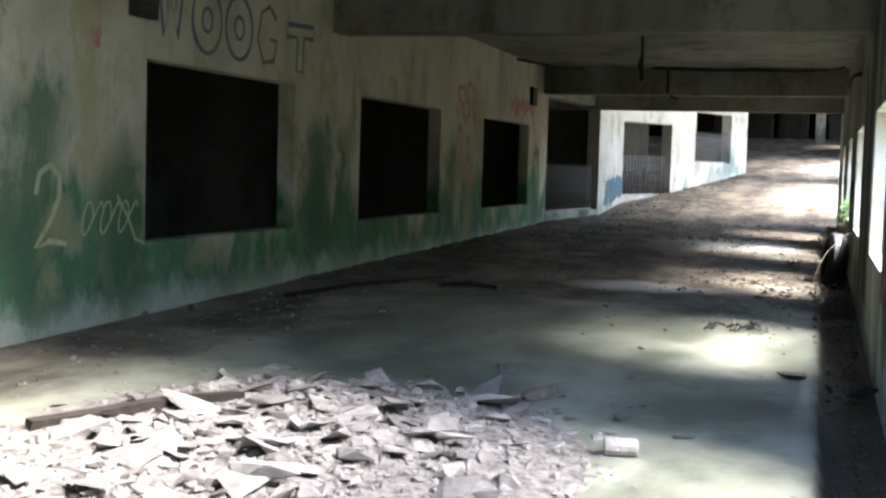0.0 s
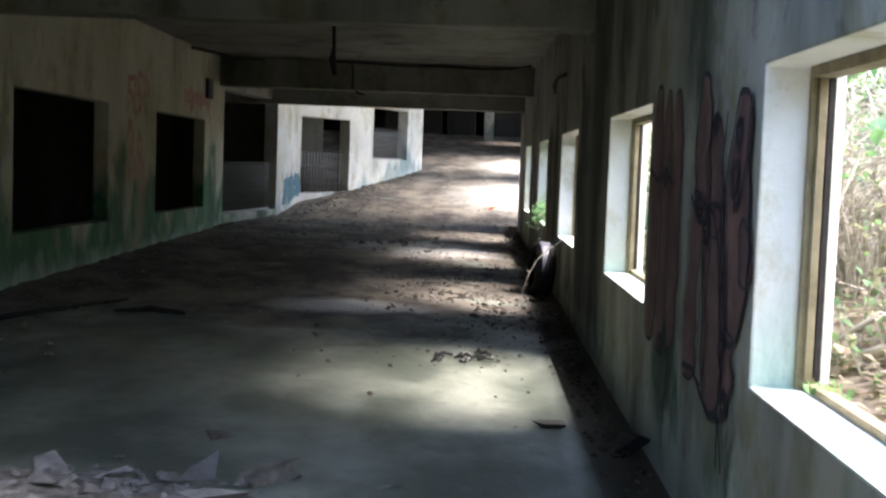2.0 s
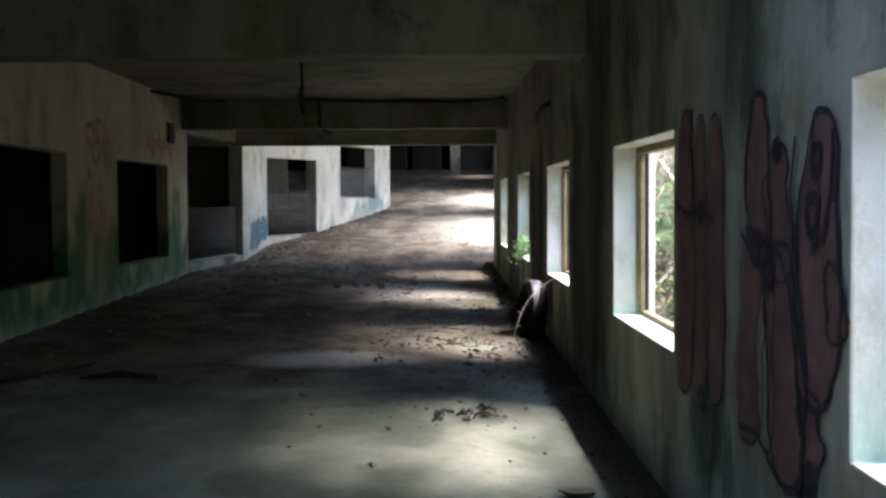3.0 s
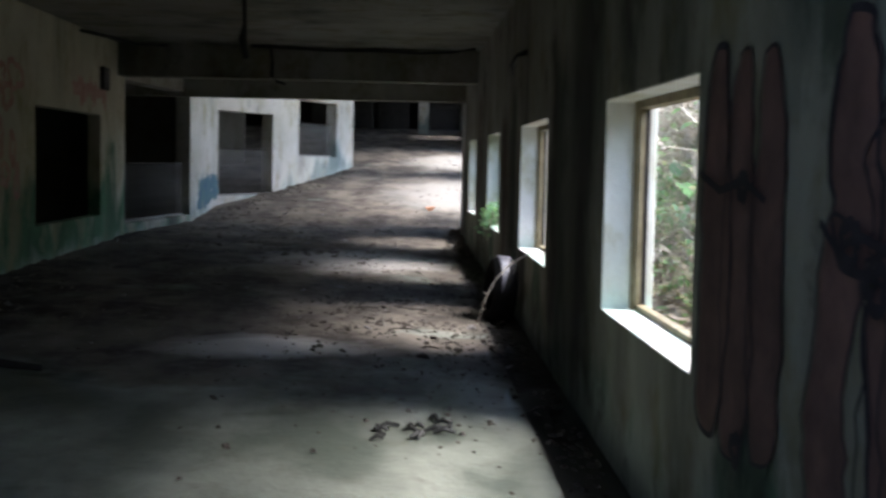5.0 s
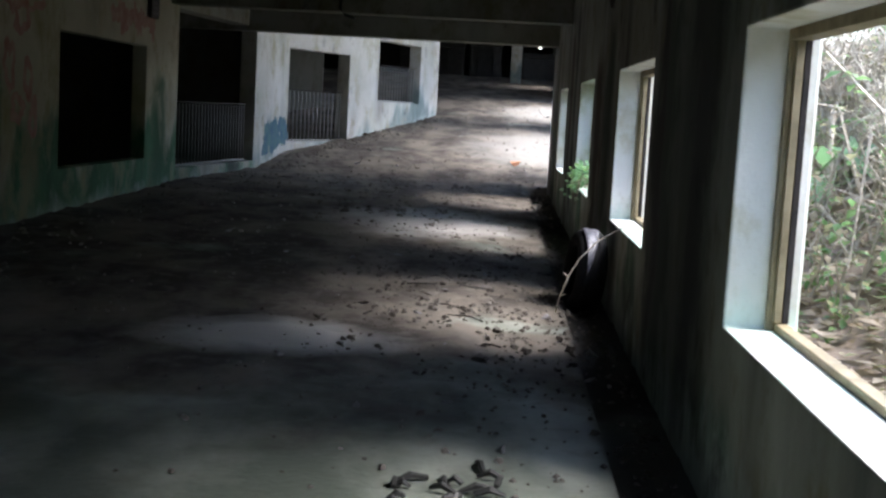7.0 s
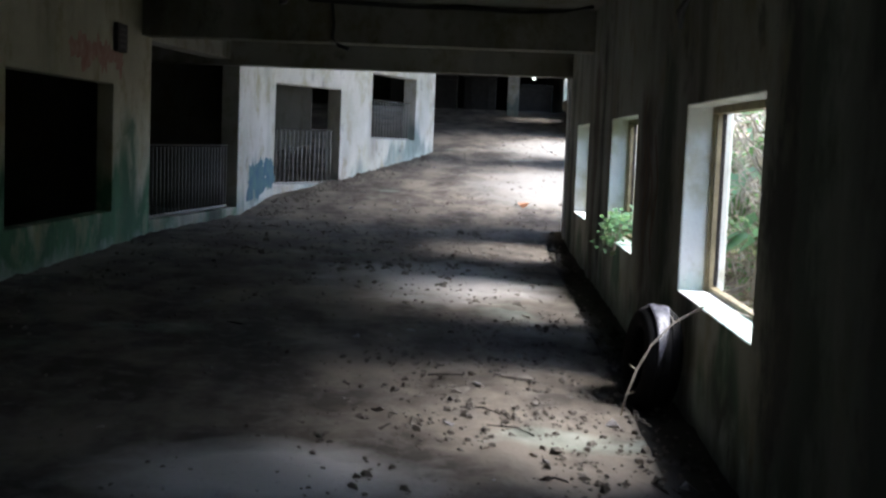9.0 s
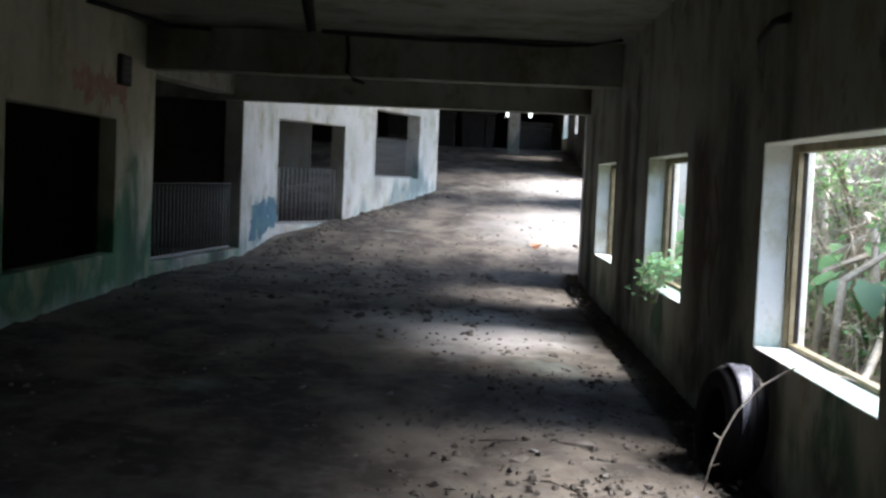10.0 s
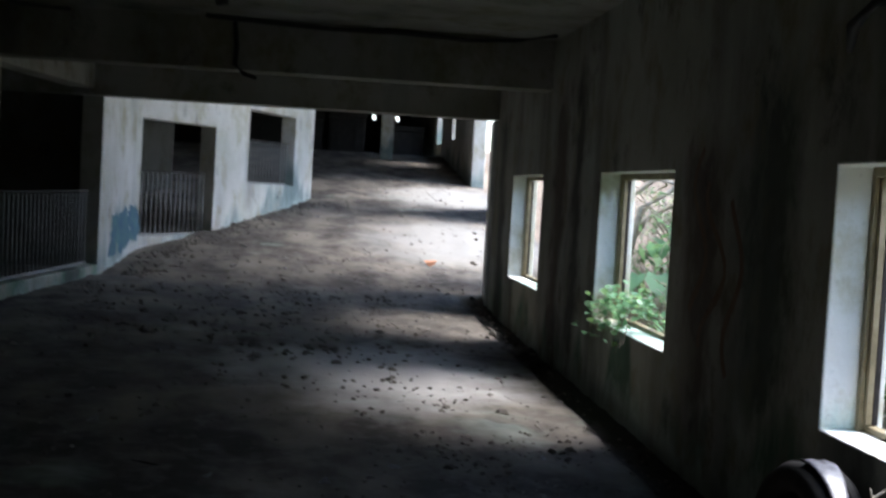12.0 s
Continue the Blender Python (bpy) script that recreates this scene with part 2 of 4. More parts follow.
TWIGBARK = simple("pale_grey_twig_bark", (0.28, 0.24, 0.19), (0.52, 0.47, 0.40), 14, 0.85)
LEAF = leafy("shrub_leaf", (0.07, 0.17, 0.055), (0.22, 0.36, 0.14), (0.42, 0.37, 0.21))
DRYLEAF = leafy("dry_leaf", (0.17, 0.11, 0.07), (0.55, 0.47, 0.38), (0.14, 0.22, 0.08), 0.8)
BIGLEAF = leafy("broad_leaf", (0.10, 0.24, 0.12), (0.20, 0.36, 0.20), (0.22, 0.36, 0.13), 0.45)
SOIL = simple("leaf_litter_soil", (0.10, 0.075, 0.052), (0.27, 0.21, 0.16), 5, 0.95, 0, 0.8, 0.03)

# ---- mesh helpers ----


def mesh_of(name, bm, material, smooth=False):
    me = bpy.data.meshes.new(name)
    bm.normal_update()
    bm.to_mesh(me)
    bm.free()
    me.materials.append(material)
    if smooth:
        me.shade_smooth()
    return me


def part(name, bm, material, parent=None, label="", smooth=False):
    """One mesh object, under a thing or a part if one is given."""
    ob = new(name, mesh_of(name, bm, material, smooth))
    ob.parent = parent
    return tagged(ob, label)


def bevel(ob, width=0.01, segments=2):
    md = ob.modifiers.new("bevel", "BEVEL")
    md.width, md.segments, md.limit_method = width, segments, "ANGLE"
    return ob


def empty(name, m, label, category, group="", kind=""):
    ob = new(name)
    ob.matrix_world = m
    return tagged(ob, label, category, group, kind)


def block(bm, x0, x1, y0, y1, z0, z1, jitter=0.0):
    v = [bm.verts.new([c + random.uniform(-jitter, jitter) for c in (x, y, z)]) for z in (z0, z1) for y in (y0, y1) for x in (x0, x1)]
    for f in ((0, 2, 3, 1), (4, 5, 7, 6), (0, 1, 5, 4), (2, 6, 7, 3), (0, 4, 6, 2), (1, 3, 7, 5)):
        bm.faces.new([v[i] for i in f])
    return bm


def box(name, lims, material, parent=None, label="", soft=0.0):
    ob = part(name, block(bmesh.new(), *lims), material, parent, label)
    return bevel(ob, soft) if soft else ob


def tube(bm, pts, radii, sides=6):
    """A tapered tube through points."""
    rings = []
    pts = [Vector(p) for p in pts]
    for i, p in enumerate(pts):
        d = (pts[min(i + 1, len(pts) - 1)] - pts[max(i - 1, 0)]).normalized()
        a = d.orthogonal().normalized()
        b = d.cross(a)
        r = radii[i] if isinstance(radii, (list, tuple)) else radii
        rings.append([bm.verts.new(p + r * (math.cos(k) * a + math.sin(k) * b)) for k in [2 * math.pi * j / sides for j in range(sides)]])
    for r0, r1 in zip(rings, rings[1:]):
        for j in range(sides):
            bm.faces.new((r0[j], r0[(j + 1) % sides], r1[(j + 1) % sides], r1[j]))
    bm.faces.new(rings[0][::-1])
    bm.faces.new(rings[-1])
    return bm


def wall(name, path, zs, holes, thick, material, label, soft=0.012, reveal=None):
    """A wall along a plan path; the face is to the right of the path, thickness to its left. holes: cells (i, j) left open."""
    pts = [Vector((*p, 0)) for p in path]
    off = []
    for i, p in enumerate(pts):
        d0 = (pts[i] - pts[i - 1]).normalized() if i else (pts[1] - pts[0]).normalized()
        d1 = (pts[i + 1] - pts[i]).normalized() if i + 1 < len(pts) else d0
        n0, n1 = Vector((-d0.y, d0.x, 0)), Vector((-d1.y, d1.x, 0))
        n = (n0 + n1).normalized()
        off.append(p + n * thick / max(0.5, n.dot(n0)))
    bm = bmesh.new()
    v = {}

    def vert(i, j, back):
        if (i, j, back) not in v:
            p = off[i] if back else pts[i]
            v[i, j, back] = bm.verts.new((p.x, p.y, zs[j]))
        return v[i, j, back]

    n, k = len(pts) - 1, len(zs) - 1
    solid = lambda i, j: 0 <= i < n and 0 <= j < k and (i, j) not in holes
    for i in range(n):
        for j in range(k):
            if not solid(i, j):
                continue
            q = [(i, j), (i + 1, j), (i + 1, j + 1), (i, j + 1)]
            bm.faces.new([vert(*c, 0) for c in q])
            bm.faces.new([vert(*c, 1) for c in q[::-1]])
            for (di, dj), (a, b) in zip(((0, -1), (1, 0), (0, 1), (-1, 0)), ((0, 1), (1, 2), (2, 3), (3, 0))):
                if not solid(i + di, j + dj):
                    f = bm.faces.new((vert(*q[b], 0), vert(*q[a], 0), vert(*q[a], 1), vert(*q[b], 1)))
                    f.material_index = 1 if reveal and (i + di, j + dj) in holes else 0
    ob = part(name, bm, material)
    if reveal:
        ob.data.materials.append(reveal)
    if soft:
        bevel(ob, soft)
    return tagged(ob, label, "wall", "", "structure")


def ribbon(bm, pts, width, axis="x", at=0.0, thick=0.004, closed=False):
    """A flat painted stroke on a wall plane x = at, through (y, z) points, facing the corridor."""
    n = len(pts)
    rows = []
    for i, (y, z) in enumerate(pts):
        a = pts[(i - 1) % n] if closed or i else pts[0]
        b = pts[(i + 1) % n] if closed or i < n - 1 else pts[-1]
        d = Vector((b[0] - a[0], b[1] - a[1])).normalized()
        w = width * (0.75 + 0.5 * noise.noise((y * 3, z * 3, at)) + 0.25) * 0.5
        rows.append([bm.verts.new((at, y - d.y * s * w, z + d.x * s * w)) for s in (-1, 1)])
    for i in range(n if closed else n - 1):
        r0, r1 = rows[i], rows[(i + 1) % n]
        bm.faces.new((r0[0], r0[1], r1[1], r1[0]))
    return bm


def sheet_on_wall(bm, outline, at):
    bm.faces.new([bm.verts.new((at, y, z)) for y, z in outline])
    return bm


def floor_z(x, y):
    """The floor: a slight rise and crossfall along the hall, then the ramp."""
    a = 0.06 + 0.0135 * y - 0.024 * (x + 2.7)
    b = 0.43 + 0.12 * (min(y, 47.0) - 27.5)
    k = min(1.0, max(0.0, (y - 26.0) / 2.5))
    return a * (1 - k) + max(a, b) * k if y > 26 else a


# ---- floor ----
def relief(x, y):
    rough = min(1.0, max(0.0, (y - 11.5) / 3.0))
    return 0.012 * (0.25 + rough) * noise.fractal((x * 1.7, y * 1.7, 0.3), 0.9, 2.1, 5) + rough * 0.024 * noise.noise((x * 6, y * 6, 2)) + rough * 0.010 * noise.noise((x * 14, y * 14, 8)) + rough * 0.03 * max(0.0, noise.noise((x * 2.2, y * 1.6, 5)))


GUTTER = -0.37
xs = np.array(sorted(set(np.round(np.arange(-10.6, 1.55, 0.12), 3)) - {-0.4, -0.28} | {GUTTER, GUTTER + 0.03}))
ys = np.concatenate([np.arange(-4.2, 30, 0.12), np.arange(30, 62.4, 0.3)])
verts = [(x, y, floor_z(x, y) + relief(x, y) - (0.075 if x > GUTTER + 0.01 and y < 27.7 else 0.0)) for y in ys for x in xs]
nx = len(xs)
quads = [(j * nx + i, j * nx + i + 1, (j + 1) * nx + i + 1, (j + 1) * nx + i) for j in range(len(ys) - 1) for i in range(nx - 1)]
me = bpy.data.meshes.new("floor")
me.from_pydata(verts, [], quads)
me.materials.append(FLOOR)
me.shade_smooth()
tagged(new("floor", me), "dusty grey-green concrete floor, worn and strewn with dirt", "floor", "", "structure")

# ---- walls ----
SILL, HEAD = 0.865, 2.045
# the first opening is unseen, added door-high to brighten the start
R_WIN = [(0.15, 2.25), (4.95, 7.07), (9.83, 12.0), (14.79, 16.97), (19.47, 21.54), (24.11, 26.04)]
ry = sorted([-4.0, 27.6] + [v for w in R_WIN for v in w])
holes = {(i, 2) for i in range(1, len(ry) - 1, 2)} | {(1, 1)}
wall("wall_right", [(0, y) for y in ry[::-1]], [-0.4, 0.0, SILL, HEAD, 3.39], {(len(ry) - 2 - i, j) for i, j in holes}, 0.3, WALL_R,
     "grey limewashed wall with mildew streaks and white window reveals", reveal=REVEAL)
L_WIN = [(9.62, 12.44), (14.27, 17.38), (19.63, 22.75)]
ly = sorted([-4.0, 24.3] + [v for w in L_WIN for v in w])
wall("wall_left", [(-5.44, y) for y in ly], [-0.4, 0.825, 2.25, 3.39], {(i, 1) for i in range(1, len(ly) - 1, 2)}, 0.19, WALL_L,
     "limewashed wall with a faded, peeling green dado")
wall("wall_left_bay", [(-5.44, 24.302), (-5.05, 27.898)], [-0.4, 0.62, 2.85, 3.39], {(0, 1)}, 0.3, WALL_R, "low white curb and lintel of a wide railed opening")
wall("wall_ramp", [(-5.05, 27.9), (-4.84, 29.97), (-3.94, 31.83), (-3.48, 33.13), (-2.74, 35.22), (-2.40, 36.6)], [-0.4, 0.9, 1.75, 2.63, 3.03, 5.6],
     {(1, 1), (1, 2), (3, 2), (3, 3)}, 0.28, WALL_RAMP, "pale whitewashed wall curving up along the ramp")
wall("wall_back", [(0.3, -4.0), (-10.5, -4.0)], [-0.4, 3.39], set(), 0.3, WALL_R, "plain mildewed end wall behind the walk")
wall("wall_rooms", [(-10.5, -4.0), (-10.5, 62.0)], [-0.4, 7.5], set(), 0.3, SHADE_RENDER, "dim bare back wall of the side rooms")
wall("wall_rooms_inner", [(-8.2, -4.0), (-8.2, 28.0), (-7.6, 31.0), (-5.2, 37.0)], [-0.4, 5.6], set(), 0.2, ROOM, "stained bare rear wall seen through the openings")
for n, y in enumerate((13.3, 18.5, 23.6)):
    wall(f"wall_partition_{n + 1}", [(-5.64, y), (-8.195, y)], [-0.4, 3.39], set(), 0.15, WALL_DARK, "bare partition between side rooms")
# added only to block light from the ramp, so the bay stays dark
wall("wall_partition_4", [(-5.36, 28.6), (-7.98, 28.6)], [-0.4, 5.4], set(), 0.15, WALL_DARK, "added partition keeping ramp light out of the railed bay")
wall("wall_far", [(x, 60.0) for x in (-10.5, -3.4, -3.2, -0.28, -0.14, 0.65, 0.78, 4.0)], [-0.4, 4.42, 4.62, 7.5], {(1, 1), (3, 1), (5, 1)}, 0.3, SHADE_RENDER, "unlit end wall beyond the ramp with small high slits")
# the open side of the ramp: piers between wide openings
oy = [27.95, 29.0, 34.3, 36.2, 40.0, 44.0, 44.7, 47.5, 49.0, 62.0]
wall("wall_ramp_side", [(1.25, y) for y in oy[::-1]], [-0.4, 0.3, 3.2, 4.4, 4.95, 8.2], {(7, 1), (7, 2), (7, 3), (5, 1), (5, 2), (5, 3), (3, 2), (1, 2)}, 0.3, WALL_RAMP, "pale piers of the open side of the ramp")

# ledges in the side rooms
for y0, y1 in ((4.0, 13.14), (13.31, 18.34), (18.51, 23.44)):
    b = box("concrete_ledge", (-8.19, -7.55, y0, y1, -0.05, 0.86), CEIL, None, "", 0.02)
    tagged(b, "dim grey concrete ledge along the rear wall of a side room", "ledge", "room ledges")

# ---- ceiling and beams ----
def ceiling(name, lims, tilt=0.0, label="", material=None):
    ob = part(name, block(bmesh.new(), *lims), material or CEIL)
    if tilt:
        for v in ob.data.vertices:
            v.co.z += tilt * (v.co.y - lims[2])
    return tagged(ob, label, "ceiling", "", "structure")


# an unseen gap is left in the ceiling to throw light on the rubble
for n, lims in enumerate(((-10.5, 0.3, -4.0, 4.2, 3.37, 3.62), (-10.5, -2.3, 4.2, 6.8, 3.37, 3.62), (-0.1, 0.3, 4.2, 6.8, 3.37, 3.62), (-10.5, 0.3, 6.8, 27.4, 3.37, 3.62))):
    ceiling(f"ceiling_{n + 1}", lims, 0, "low grey concrete ceiling with dark damp stains")
ceiling("ceiling_ramp", (-10.5, 1.55, 27.75, 62.0, 5.1, 5.4), 0.06, "dim concrete roof over the ramp")
for n, (y0, y1, zb) in enumerate(((3.0, 3.4, 2.85), (13.35, 13.75, 2.86), (23.8, 24.15, 2.88))):
    b = box(f"beam_{n + 1}", (-5.43, -0.01, y0, y1, zb, 3.38), CEIL, None, "", 0.012)
    tagged(b, "stained concrete ceiling beam spanning the hall", "beam", "ceiling beams", "structure")
b = box("beam_4", (-10.5, 1.55, 27.42, 27.74, 2.77, 5.6), CEIL, None, "", 0.012)
tagged(b, "deep concrete beam above the foot of the ramp", "beam", "", "structure")

# ---- ground outside ----
def ground_z(x, y):
    if x < 0.31:
        return -0.45
    base = 0.62 if y < 27 else 0.62 + max(0.0, min(1.0, (y - 27) / 2)) * (floor_z(1.2, y) - 0.70)
    rise = 0.34 * min(max(0.0, x - 0.7), 9.0) if y < 27.5 else 0.22 * min(max(0.0, x - 1.6), 9.0)
    bumps = 0.22 * noise.fractal((x * 0.6, y * 0.6, 5), 0.9, 2.0, 4) * min(1.0, (x - 0.3) / 1.2)
    return base + rise + bumps - 0.04


gx = [-420, -90, -30, -12, 0.30, 0.32] + list(np.arange(0.5, 12, 0.25)) + [14, 18, 26, 45, 100, 420]
gy = [-420, -90, -25] + list(np.arange(-8, 46, 0.3)) + [50, 58, 70, 110, 420]
me = bpy.data.meshes.new("ground")
me.from_pydata([(x, y, ground_z(x, y)) for y in gy for x in gx], [],
               [(j * len(gx) + i, j * len(gx) + i + 1, (j + 1) * len(gx) + i + 1, (j + 1) * len(gx) + i) for j in range(len(gy) - 1) for i in range(len(gx) - 1)])
me.materials.append(SOIL)
me.shade_smooth()
tagged(new("ground", me), "bank of brown leaf litter rising beside the building", "ground", "", "structure")

# ---- window frames ----
def window_frame(y0, y1, z0, label):
    w = empty("window_frame", pose(0.165, (y0 + y1) / 2, z0), label, "window frame", "window frames")
    h, t = (y1 - y0) / 2, HEAD - z0
    for n, s in (("jamb", -1), ("jamb", 1)):
        j = box(n, (0.0, 0.085, *sorted((s * h, s * (h - 0.035))), 0.0, t), FRAME, w, "", 0.004)
        box("track", (0.02, 0.05, *sorted((s * (h - 0.037), s * (h - 0.065))), 0.035, t - 0.035), FRAME, j, "", 0.003)
        box("seal", (0.058, 0.08, *sorted((s * (h - 0.037), s * (h - 0.060))), 0.035, t - 0.035), DARKWOOD, j)
    box("head_rail", (0.0, 0.085, -h + 0.037, h - 0.037, t - 0.045, t), FRAME, w, "", 0.004)
    box("bottom_rail", (0.03, 0.085, -h + 0.037, h - 0.037, 0.0, 0.03), FRAME, w, "", 0.004)
    return w


for i, (a, b) in enumerate(R_WIN):
    if i:
        window_frame(a, b, SILL, "weathered ochre metal window frame without its panes")

# ---- railings in the left openings ----
def railing(p0, p1, z0, height, depth, count):
    p0, p1 = Vector(p0), Vector(p1)
    d = p1 - p0
    yaw = math.degrees(math.atan2(d.y, d.x))
    length = d.length
    r = empty("railing", pose(p0.x, p0.y, z0, 0, 0, yaw) @ Matrix.Translation((0, depth, 0)), "grey painted steel railing of upright bars", "railing", "railings")
    box("top_rail", (0.02, length - 0.02, -0.012, 0.012, height - 0.018, height), DARKWOOD, r, "", 0.004)
    box("bottom_rail", (0.02, length - 0.02, -0.02, 0.02, 0.0, 0.035), BAR, r, "", 0.004)
    me = mesh_of("bar", tube(bmesh.new(), [(0, 0, 0.03), (0, 0, height - 0.03)], 0.016, 8), BAR, True)
    for k in range(count):
        o = new("bar", me)
        o.parent = r
        o.location = (length * (k + 0.6) / (count + 0.2), 0, 0)
    return r


railing((-5.44, 24.32), (-5.05, 27.88), 0.62, 0.95, 0.16, 26)
railing((-4.83, 30.0), (-3.95, 31.8), 0.9, 0.98, 0.14, 15)
railing((-3.47, 33.15), (-2.75, 35.2), 1.75, 0.78, 0.14, 15)

# ---- column, post and dark hulks at the head of the ramp ----
c = box("column", (-0.62, -0.29, 45.3, 45.63, 2.4, 6.0), WALL_RAMP, None, "", 0.015)
tagged(c, "slender pale concrete column at the head of the ramp", "column")
# the lit wall end, built as a pier with the brightness in its colour
c = box("pier", (-0.035, 0.26, 27.605, 27.9, 0.3, 2.765), LIT_END, None, "", 0.02)
tagged(c, "pale end of the window wall, its lit look put into the colour", "pier")


# unidentified dark silhouettes blocked in as bins, the hall's shade in their black
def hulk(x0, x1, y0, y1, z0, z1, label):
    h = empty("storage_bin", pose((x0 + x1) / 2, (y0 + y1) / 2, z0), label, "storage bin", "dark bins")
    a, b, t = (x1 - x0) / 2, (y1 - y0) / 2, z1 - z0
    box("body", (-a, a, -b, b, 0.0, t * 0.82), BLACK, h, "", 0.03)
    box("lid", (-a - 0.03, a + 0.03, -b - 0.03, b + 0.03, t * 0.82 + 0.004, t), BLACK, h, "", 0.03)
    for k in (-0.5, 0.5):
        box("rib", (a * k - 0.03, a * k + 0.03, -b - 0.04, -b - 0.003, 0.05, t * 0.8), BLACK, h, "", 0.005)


hulk(-4.4, -2.2, 49.5, 50.6, 2.77, 4.0, "black box for a wide dark silhouette in the unlit hall")
hulk(-2.0, -0.9, 50.0, 51.0, 2.77, 4.15, "black box for a tall dark silhouette in the unlit hall")
hulk(-0.15, 0.95, 50.0, 51.0, 2.77, 3.75, "black box for a low dark silhouette beside the column")

# ---- wires and vents ----
def hanging(name, pts, radii, label, category):
    return tagged(part(name, tube(bmesh.new(), pts, radii, 7), CABLE, None, "", True), label, category)


hanging("hanging_cable", [(-2.86, 18.35, 3.38), (-2.85, 18.34, 3.1), (-2.87, 18.34, 2.95), (-2.83, 18.33, 2.74)], [0.022, 0.022, 0.045, 0.035],
        "frayed black cable hanging from the ceiling", "cable")
hanging("hanging_cable", [(-3.15, 23.77, 3.38), (-3.12, 23.76, 3.1), (-3.13, 23.74, 2.92), (-3.05, 23.7, 2.84), (-2.92, 23.7, 2.80)], [0.02, 0.02, 0.022, 0.025, 0.02],
        "black conduit with a bent end on the ceiling beam", "cable")
hanging("ceiling_cable", [(-3.4, 23.5, 3.34), (-3.0, 23.7, 3.35), (-2.2, 23.74, 3.32), (-1.6, 23.75, 3.34), (-0.9, 23.75, 3.31), (-0.4, 23.75, 3.34), (-0.1, 23.3, 3.355)], [0.022, 0.03, 0.02, 0.03, 0.02, 0.02, 0.02],
        "dark cable sagging along the top of the beam", "cable")
hanging("ceiling_cable", [(-5.42, 21.6, 3.32), (-5.3, 22.6, 3.34), (-5.1, 23.5, 3.33), (-4.7, 23.76, 3.34)], 0.025, "dark cable along the wall head", "cable")
hanging("lamp_bracket", [(-0.0, 16.55, 2.72), (-0.1, 16.5, 2.68), (-0.13, 16.62, 2.6), (-0.12, 16.66, 2.5)], [0.03, 0.02, 0.03, 0.012], "rusted black stub of a wall lamp", "bracket")
for y0, y1, z0, z1 in ((22.69, 23.05, 2.61, 2.93), (9.33, 9.68, 2.55, 2.9)):
    v = empty("wall_vent", pose(-5.43, (y0 + y1) / 2, z0), "small black vent box high on the wall", "vent", "wall vents")
    h, t = (y1 - y0) / 2, z1 - z0
    box("casing", (-0.008, 0.05, -h, h, 0, t), BLACK, v, "", 0.006)
    for k in range(4):
        box("slat", (0.053, 0.06, -h + 0.03, h - 0.03, t * (0.15 + 0.2 * k), t * (0.25 + 0.2 * k)), CABLE, v)

# ---- painted marks ----
def islands(bm):
    """The separate strokes of a drawing, each as a bmesh of its own."""
    left = set(bm.faces)
    while left:
        stack, some = [left.pop()], []
        while stack:
            f = stack.pop()
            some.append(f)
            for e in f.edges:
                for g2 in e.link_faces:
                    if g2 in left:
                        left.remove(g2)
                        stack.append(g2)
        out, twin = bmesh.new(), {}
        for f in some:
            for v in f.verts:
                if v not in twin:
                    twin[v] = out.verts.new(v.co)
            out.faces.new([twin[v] for v in f.verts])
        yield out


def mark(name, m, draw, material, label):
    bm = bmesh.new()
    draw(bm)
    strokes = list(islands(bm))
    if len(strokes) == 1:
        ob = part(name, strokes[0], material)
    else:
        ob = new(name)
        for stroke in strokes:
            part("stroke", stroke, material, ob)
    bm.free()
    ob.matrix_world = m
    return tagged(ob, label, "graffiti", "painted marks")


def lobe(y, z0, z1, w, n=44, lean=0.0):
    """A drop-shaped outline: (y, z) points round a tall lobe."""
    zc, h = (z0 + z1) / 2, (z1 - z0) / 2
    out = []
    for a in [2 * math.pi * k / n for k in range(n)]:
        c, t = math.cos(a), math.sin(a)
        wob = 0.09 * noise.noise((y * 5, t * 1.6, z1)) + 0.035 * noise.noise((c * 2 + y, t * 6, 3))
        out.append((y + lean * t + wob + w * math.copysign(abs(c) ** 0.6, c) * (1.0 - 0.16 * t), zc + h * t + 0.03 * noise.noise((c * 2, y * 7, t))))
    return out


def blob(y, z, ry, rz, seed, n=34):
    out = []
    for k in range(n):
        a = 2 * math.pi * k / n
        s = 0.75 + 0.5 * noise.noise((math.cos(a) * 1.8 + seed, math.sin(a) * 1.8, seed * 0.7)) + 0.2 * noise.noise((math.cos(a) * 6, math.sin(a) * 6, seed))
        out.append((y + ry * s * math.cos(a), z + rz * s * math.sin(a)))
    return out


# balloon letters between two windows: arches, drops and knots
LOBES = [(9.48, 0.70, 2.12, 0.21, 0.0), (9.16, 0.68, 2.08, 0.19, 0.0), (8.86, 0.74, 2.06, 0.18, 0.0), (8.10, 1.42, 2.08, 0.17, 0.02), (7.82, 1.38, 1.88, 0.17, 0.03),
         (8.24, 0.68, 1.56, 0.20, -0.02), (8.02, 0.72, 1.46, 0.12, -0.03), (7.74, 0.64, 1.52, 0.23, 0.08), (7.36, 0.96, 1.97, 0.22, -0.04), (7.17, 1.22, 1.46, 0.10, 0.0), (7.42, 0.76, 1.02, 0.12, 0.0)]
g = empty("graffiti", pose(0, 0, 0), "large faded pink balloon lettering outlined in black spray paint", "graffiti", "painted marks")
